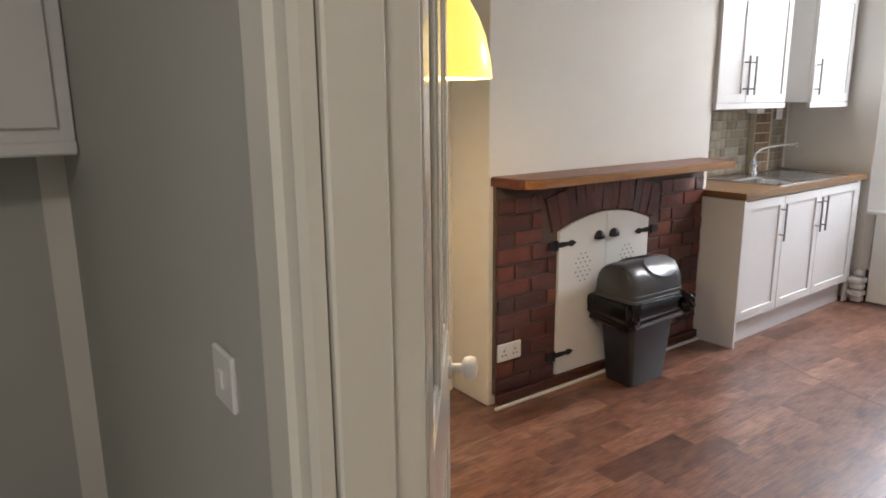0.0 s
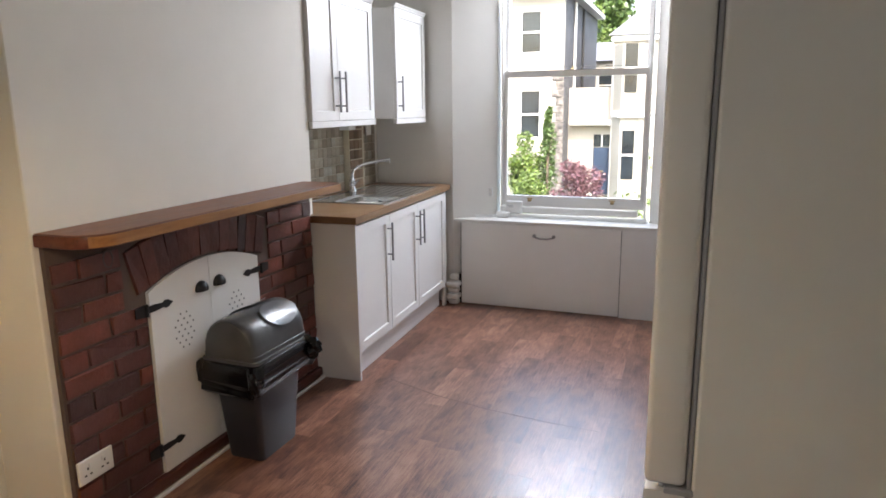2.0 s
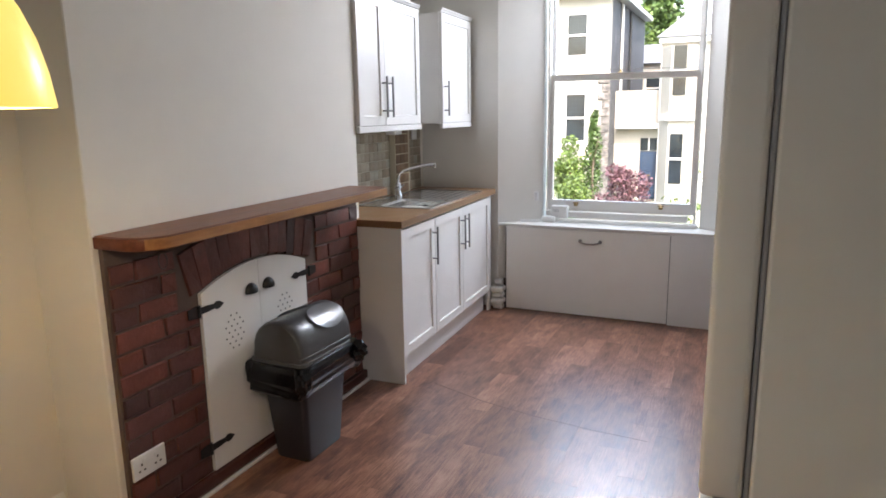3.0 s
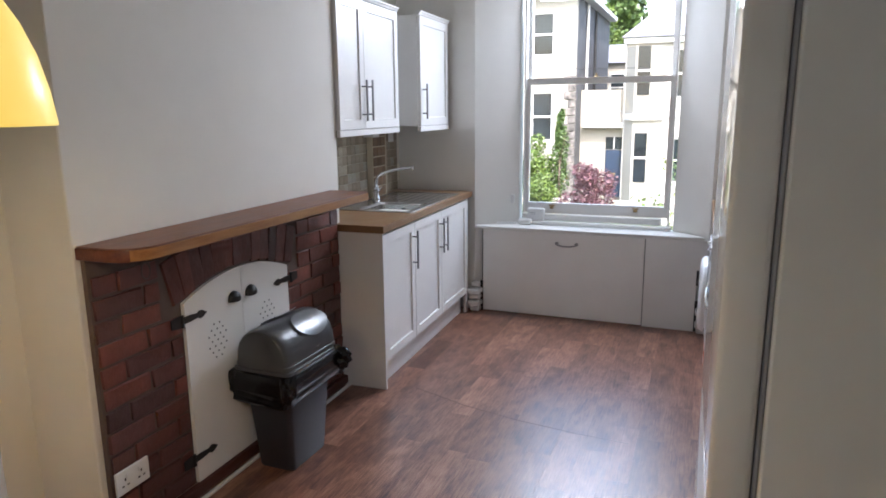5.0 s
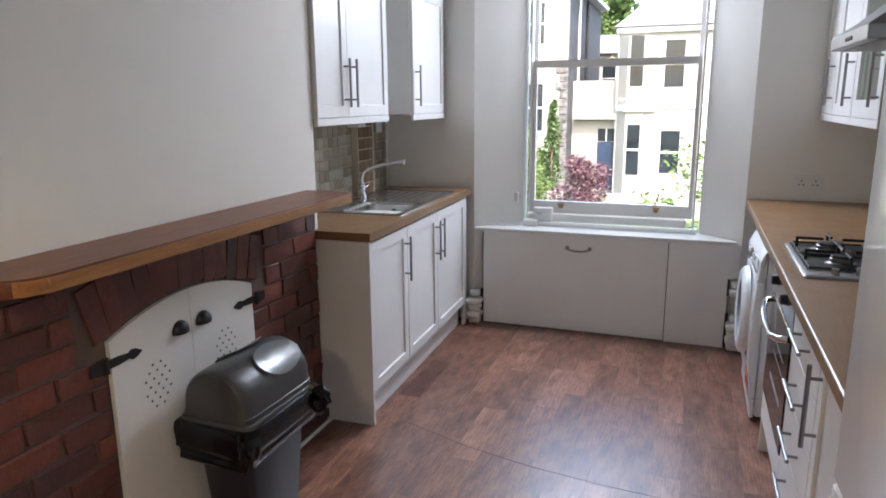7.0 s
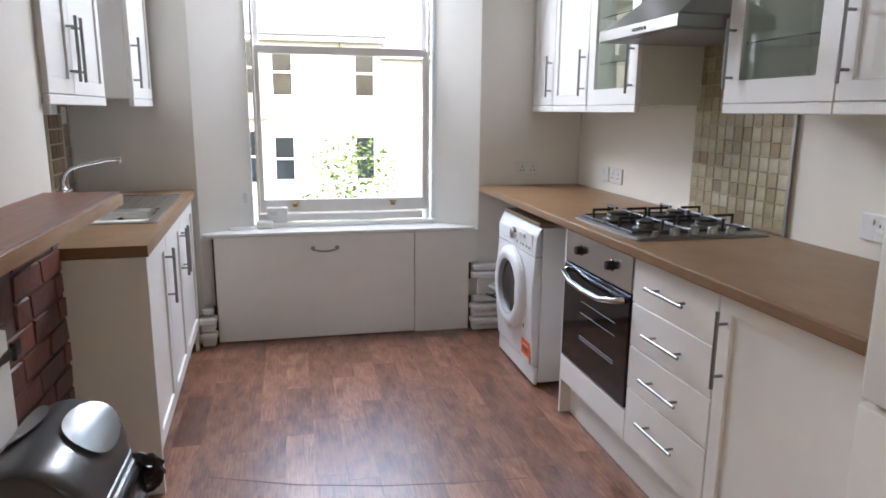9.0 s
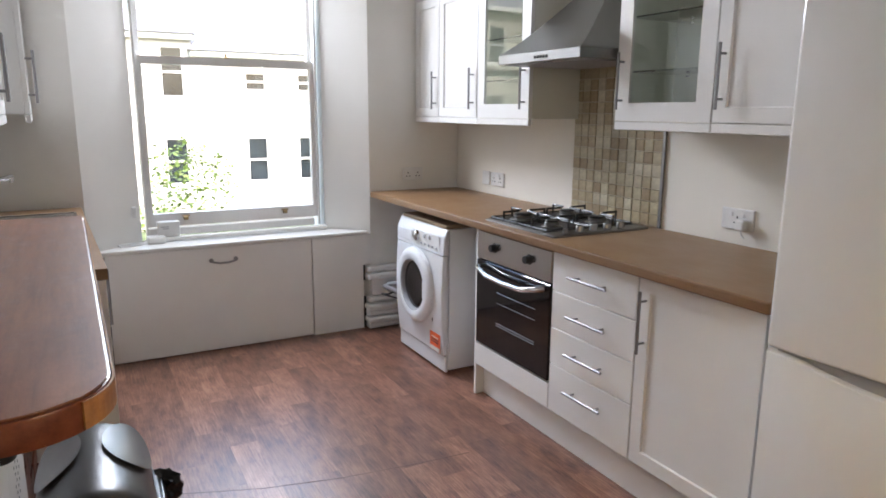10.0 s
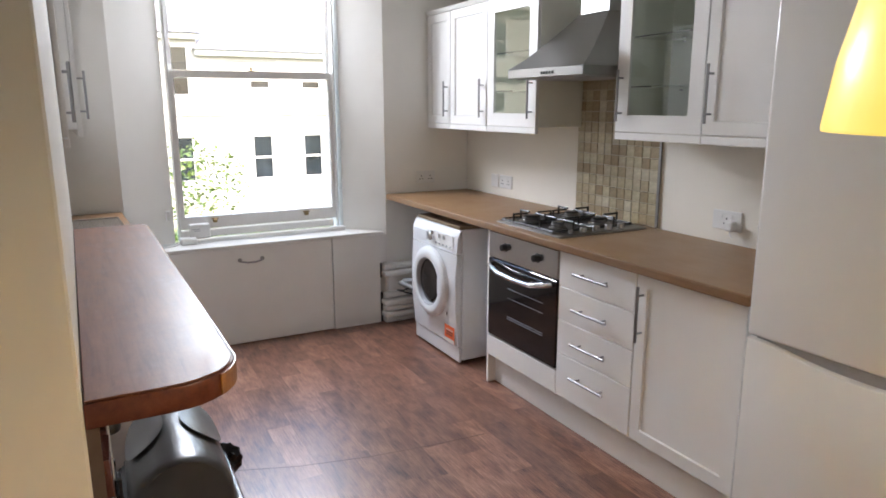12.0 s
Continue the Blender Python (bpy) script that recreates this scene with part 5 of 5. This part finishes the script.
# canted bay and the blue street door of the corner house
bay = part("bay", slab(bmesh.new(), [(34.99, 4.55), (34.1, 4.05), (34.1, 3.25), (34.99, 2.8)], GROUND, 4.3), RENDER_W, hb, "canted pale stone bay")
part("bay_cornice", slab(bmesh.new(), [(34.99, 4.59), (33.95, 4.15), (33.95, 3.15), (34.99, 2.7)], 0.95, 1.25), SASH_OUT, bay)
for z, hh in ((-1.95, 2.3), (2.1, 2.2)):
    part("bay_pane", bx(34.06, 3.37, z, 34.099, 3.93, z + hh), PANE_OUT, bay)
    part("bay_rail", bx(34.03, 3.37, z + hh / 2 - 0.05, 34.059, 3.93, z + hh / 2 + 0.05), SASH_OUT, bay)
porch = empty("street_porch", Matrix(), "pale stone entrance wing with a blue panelled street door", "house")
part("wall", bx(35.6, 4.62, GROUND, 36.4, 6.76, 2.4), RENDER_W, porch)
part("canopy", bx(35.0, 4.62, 0.55, 35.59, 6.6, 0.80, 0.04), SASH_OUT, porch)
sd = part("street_door", bx(35.52, 4.64, -2.9, 35.59, 5.46, -0.55, 0.02), DOOR_BLUE, porch, "blue panelled street door")
part("fanlight", bx(35.54, 4.64, -0.50, 35.59, 5.46, 0.10), PANE_OUT, porch)
part("fanlight_bar", bx(35.51, 5.02, -0.50, 35.539, 5.08, 0.10), SASH_OUT, porch)
part("letter_plate", bx(35.50, 4.94, -1.75, 35.519, 5.16, -1.68), BRASS, sd)

# the gabled house beside it, nearer the street, with a rubble side
ha = empty("corner_house", Matrix.Translation((0, -0.96, 0)), "cream rendered house with a dark rubble side wall and rough quoins", "house")
X2 = 34.0
holes = [(y, z, 1.05, hh) for y in (9.35, 13.0, 16.6, 20.2) for z, hh in ((-0.05, 2.35), (4.0, 2.0))]
part("wall", front_with_holes(X2, 7.75, 24.0, GROUND, 6.7, holes), RENDER_W, ha)
part("side_wall", bx(X2 + 0.3, 7.75, GROUND, X2 + 11, 8.05, 6.7), STONE_D, ha, "dark grey rubble stone side wall")
# added dark sheet, its colour stands for dim rooms inside
part("dark_backing", bx(X2 + 1.5, 8.06, GROUND, X2 + 1.7, 23.9, 6.7), SLOT, ha)
qz, i = GROUND, 0
while qz < 2.9:
    part("quoin", bx(X2 - 0.05, 7.70, qz, X2 - 0.001, 8.28 if i % 2 else 8.08, qz + 0.36, 0.03), QUOIN, ha)
    qz += 0.38
    i += 1
part("eave", bx(X2 - 0.45, 7.3, 6.7, X2 + 11, 24.2, 6.95, 0.03), SASH_OUT, ha)
rf = bmesh.new()
a = [rf.verts.new(v) for v in ((X2 - 0.4, 7.3, 6.96), (X2 + 11, 7.3, 6.96), (X2 + 11, 24, 6.96), (X2 - 0.4, 24, 6.96), (X2 + 5, 11, 9.9), (X2 + 5, 20, 9.9))]
for f in ((0, 3, 5, 4), (0, 4, 1), (1, 4, 5, 2), (3, 2, 5), (0, 1, 2, 3)):
    rf.faces.new([a[i] for i in f])
part("roof", rf, SLATE, ha)
for xx in (X2 + 2.6, X2 + 5.2):
    part("drainpipe", rod(bmesh.new(), (xx, 7.66, GROUND), (xx, 7.66, 6.6), 0.07), SLOT if xx > X2 + 4 else SASH_OUT, ha)
for y in (9.35, 13.0, 16.6, 20.2):
    for z, hh in ((-0.05, 2.35), (4.0, 2.0)):
        sash_out(ha, X2, y, z, 1.05, hh)
# the row goes on up the street
terrace(25.5, 60.0, 34.5, (27.5, 31.0, 34.5, 38.0, 41.5, 45.0, 48.5, 52.0, 55.5), RENDER_W, "cream rendered terrace further up the street", 6.2, 3.4)
terrace(-60.0, -23.0, 35.2, (-25.5, -29, -32.5, -36, -39.5, -43, -47, -51), RENDER_W, "cream rendered terrace further down the street", 5.2, 3.4)
hc = empty("hillside_house", Matrix.Translation((0, -0.9, 0)), "pale rendered house with a slate roof behind the street", "house")
part("wall", bx(46.0, 5.8, GROUND, 52.0, 11.5, 4.3), RENDER_W, hc)
rf = bmesh.new()
a = [rf.verts.new(v) for v in ((45.7, 5.5, 4.31), (52.3, 5.5, 4.31), (52.3, 11.8, 4.31), (45.7, 11.8, 4.31), (49.0, 6.5, 5.7), (49.0, 10.8, 5.7))]
for f in ((0, 3, 5, 4), (0, 4, 1), (1, 4, 5, 2), (3, 2, 5), (0, 1, 2, 3)):
    rf.faces.new([a[i] for i in f])
part("roof", rf, SLATE, hc)
for y in (7.2, 8.7, 10.2):
    win = part("window", bx(45.93, y - 0.5, 1.9, 45.999, y + 0.5, 3.7, 0.01), SASH_OUT, hc)
    for k in (0, 1):
        part("pane", bx(45.91, y - 0.4, 2.0 + 0.84 * k, 45.929, y + 0.4, 2.76 + 0.84 * k), PANE_OUT, win)
# a telephone wire
solid("overhead_wire", tube(bmesh.new(), [(33.7, -6 + i * 1.5, 3.55 - 0.25 * math.sin(math.pi * i / 12)) for i in range(13)], 0.012, 5), SLOT, "thin black overhead wire across the house fronts", "wire")


def foliage(name, parent, centre, size, n, leaf, material, seed, lumps=9, taper=0.0):
    """A crown of many small leaves in uneven clumps."""
    r = random.Random(seed)
    cs = []
    for i in range(lumps):
        z = r.uniform(-0.8, 0.9)
        k = 1 - taper * (z + 0.8) / 1.7
        a, q = r.uniform(0, 2 * math.pi), r.uniform(0.1, 0.75) * k
        cs.append((Vector((q * math.cos(a), q * math.sin(a), z)), r.uniform(0.28, 0.5) * (0.45 + 0.55 * k)))
    verts, faces = [], []
    for i in range(n):
        c, rad = cs[r.randrange(lumps)]
        d = Vector((r.gauss(0, 1), r.gauss(0, 1), r.gauss(0, 1))).normalized() * rad * r.uniform(0.55, 1.05)
        p = c + d
        p = Vector((centre[0] + p.x * size[0], centre[1] + p.y * size[1], centre[2] + p.z * size[2]))
        u = Vector((r.gauss(0, 1), r.gauss(0, 1), r.gauss(0, 0.6))).normalized()
        w = u.cross(Vector((r.gauss(0, 1), r.gauss(0, 1), r.gauss(0, 1)))).normalized()
        s = leaf * r.uniform(0.6, 1.3)
        k = len(verts)
        verts += [p - u * s, p + w * s * 0.5, p + u * s, p - w * s * 0.5]
        faces.append((k, k + 1, k + 2, k + 3))
    me = bpy.data.meshes.new(name)
    me.from_pydata([tuple(v) for v in verts], [], faces)
    me.materials.append(material)
    ob = new(name, me)
    ob.parent = parent
    return ob


def tree(name, x, y, base, height, spread, material, label, category, seed, leaf=0.13, n=3200, taper=0.0, stem=0.07):
    t = empty(name, Matrix(), label, category)
    r = random.Random(seed)
    bm = bmesh.new()
    top = Vector((x, y, base + height * 0.62))
    rod(bm, (x, y, base), top, stem, 8, stem * 0.5)
    for i in range(6):
        a = r.uniform(0, 2 * math.pi)
        p = Vector((x, y, base + height * r.uniform(0.25, 0.55)))
        rod(bm, p, p + Vector((math.cos(a) * spread * 0.6, math.sin(a) * spread * 0.6, height * 0.28)), stem * 0.45, 6, stem * 0.15)
    part("trunk", bm, BARK, t)
    foliage("crown", t, (x, y, base + height * 0.56), (spread, spread, height * 0.46), n, leaf, material, seed, 12, taper)
    return t


tree("purple_shrub", 26.6, 4.72, GROUND, 2.35, 1.15, LEAF_P, "purple-red leaved garden shrub before the houses", "shrub", 3, 0.075, 3200)
tree("conical_conifer", 29.6, 6.55, GROUND, 4.5, 0.62, LEAF, "tall narrow green conifer by the house corner", "tree", 5, 0.07, 4200, 0.85)
tree("green_shrub", 29.2, 7.4, GROUND, 3.1, 1.15, LEAF_L, "rounded bright green garden shrub", "shrub", 7, 0.08, 5200)
tree("green_shrub", 27.0, 6.75, GROUND, 1.9, 0.95, LEAF_L, "low bright green garden shrub", "shrub", 9, 0.07, 3600)
tree("garden_tree", 12.6, 0.78, GROUND, 3.35, 1.75, LEAF_L, "small leafy garden tree below the window", "tree", 11, 0.05, 4200, stem=0.03)
tree("hillside_tree", 62.0, 8.3, GROUND, 15.0, 2.8, LEAF, "tall green tree rising behind the houses", "tree", 15, 0.30, 4200)
tree("hillside_tree", 54.5, 7.5, GROUND, 10.6, 1.6, LEAF_L, "green tree in the gap between the houses", "tree", 17, 0.18, 3400)

# ---------- floor boards ----------
floor = bpy.data.objects["floor"]
rng = random.Random(5)
PW, PL = 0.115, 0.50
board_meshes = []
for k in range(4):
    board_meshes.append(mesh_of("plank", bx(-PL / 2 + 0.00015, -PW / 2 + 0.00015, -0.0035, PL / 2 - 0.00015, PW / 2 - 0.00015, 0.0), PLANK))
rows_n = int(round(2.95 / PW))
for r in range(rows_n):
    y = 0.0 + PW / 2 + r * PW
    shift = rng.random() * PL
    a = 0.80
    b = a + PL - shift
    while a < 5.79:
        ob = new("plank", board_meshes[rng.randrange(4)])
        ob.parent = floor
        ob.location, ob.scale = ((a + b) / 2, y, 0), ((b - a) / PL, 1, 1)
        a, b = b, min(b + PL, 5.80)
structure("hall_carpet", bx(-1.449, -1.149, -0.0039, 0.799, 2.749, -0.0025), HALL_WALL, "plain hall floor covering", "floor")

# ---------- wall tiles ----------
def tile_panel(parent, m, x0, x1, z0, z1, size, material, seed, gap=0.0022, y=-0.004):
    r = random.Random(seed)
    shapes = []
    for k in range(3):
        bm = bx(-size / 2 + gap / 2, -0.005, -size / 2 + gap / 2, size / 2 - gap / 2, 0.0, size / 2 - gap / 2)
        for v in bm.verts:
            if v.co.y < -0.003:
                v.co.x *= 0.97
                v.co.z *= 0.97
            v.co += Vector((r.uniform(-1, 1), 0, r.uniform(-1, 1))) * 0.0008
        shapes.append(mesh_of("tile", bm, material))
    nx, nz = max(1, int((x1 - x0) / size + 0.4)), max(1, int((z1 - z0) / size + 0.4))
    for i in range(nx):
        for j in range(nz):
            ob = new("tile", shapes[r.randrange(3)])
            ob.parent = parent
            ob.matrix_basis = m @ Matrix.Translation((x0 + (i + 0.5) * (x1 - x0) / nx, y + r.uniform(-0.001, 0.001), z0 + (j + 0.5) * (z1 - z0) / nz))


splash = structure("hob_splashback", bx(-4.352, -0.0045, 0.911, -3.720, -0.0005, 1.72), GROUT, "tumbled stone mosaic splashback behind the hob", "splashback", HOB)
tile_panel(splash, Matrix(), -4.35, -3.735, 0.913, 1.70, 0.0545, TILE, 21, y=-0.0046)
part("edge_trim", bx(-3.732, -0.014, 0.911, -3.718, -0.0046, 1.36), NICKEL, splash, "metal tile edge trim")
splash2 = structure("sink_splashback", bx(0.060, -0.0045, 0.911, 1.60, -0.0005, 1.40), GROUT, "worn stone mosaic splashback behind the sink", "splashback", SINK)
tile_panel(splash2, Matrix(), 0.064, 1.07, 0.913, 1.40, 0.0605, TILE_WORN, 23, y=-0.0046)
tile_panel(splash2, Matrix(), 1.29, 1.60, 0.913, 1.40, 0.0605, TILE_WORN, 25, y=-0.0046)
pipe = structure("pipe_boxing", bx(1.075, -0.052, 0.911, 1.285, -0.005, 1.395, 0.002), GROUT, "tile-covered pipe boxing in the sink splashback", "boxing", SINK)
tile_panel(pipe, Matrix(), 1.077, 1.272, 0.913, 1.395, 0.0640, TILE_BROWN, 27, y=-0.0523)
part("corner_bead", bx(1.270, -0.058, 0.911, 1.290, -0.046, 1.395, 0.002), GROUT, pipe, "pale corner bead")

# ---------- bricks ----------
rb = random.Random(31)


def brick(x, z, w, h, turn=0.0, proud=0.008):
    bm = bx(-w / 2, -proud, -h / 2, w / 2, 0.0, h / 2)
    for v in bm.verts:
        v.co.x += rb.uniform(-0.0035, 0.0035)
        v.co.z += rb.uniform(-0.003, 0.003)
        if v.co.y < -proud / 2:
            v.co.x *= 0.985
            v.co.z *= 0.95
            v.co.y += rb.uniform(-0.004, 0.003)
    ob = new("brick", mesh_of("brick", bm, BRICK))
    ob.parent = fire
    ob.matrix_basis = Matrix.Translation((x, -0.0182, z)) @ pose(0, 0, 0, 0, turn, 0)


BH, BL, J = 0.066, 0.212, 0.012
z, row = 0.066 + BH / 2, 0
while z + BH / 2 < BT + 0.004:
    for a, b in ((B0 + 0.004, F0 - 0.004), (F1 + 0.004, B1 - 0.004)):
        top = FS - 0.01
        if z > top and a < F0:
            b = F0 - 0.10
        if z > top and a > F0:
            a = F1 + 0.10
        x = a
        first = BL * (0.5 if row % 2 else 1.0)
        while x < b - 0.03:
            w = min(first, b - x)
            if b - x - w < 0.05:
                w = b - x
            brick(x + w / 2, z, w - J, BH)
            x += w
            first = BL
    z += BH + J
    row += 1
# soldier course over the arch
n = 13
for i in range(n):
    k = (i + 0.5) / n * 2 - 1
    x = MID + k * ((F1 - F0) / 2 + 0.05)
    zc = arch_z(max(F0, min(F1, x))) + 0.008
    lean = k * 16
    ztop = BT - 0.006
    hh = min(0.175, ztop - zc)
    brick(x + k * 0.012, zc + hh / 2, 0.062, hh, lean, 0.009)
structure("floor_seam", tube(bmesh.new(), [(4.05, 2.12, -0.003), (3.93, 1.80, -0.003), (3.86, 1.50, -0.003), (3.82, 1.20, -0.003), (3.80, 0.95, -0.003)], 0.0042, 12), SEAM, "dark curved joint in the vinyl floor", "floor")
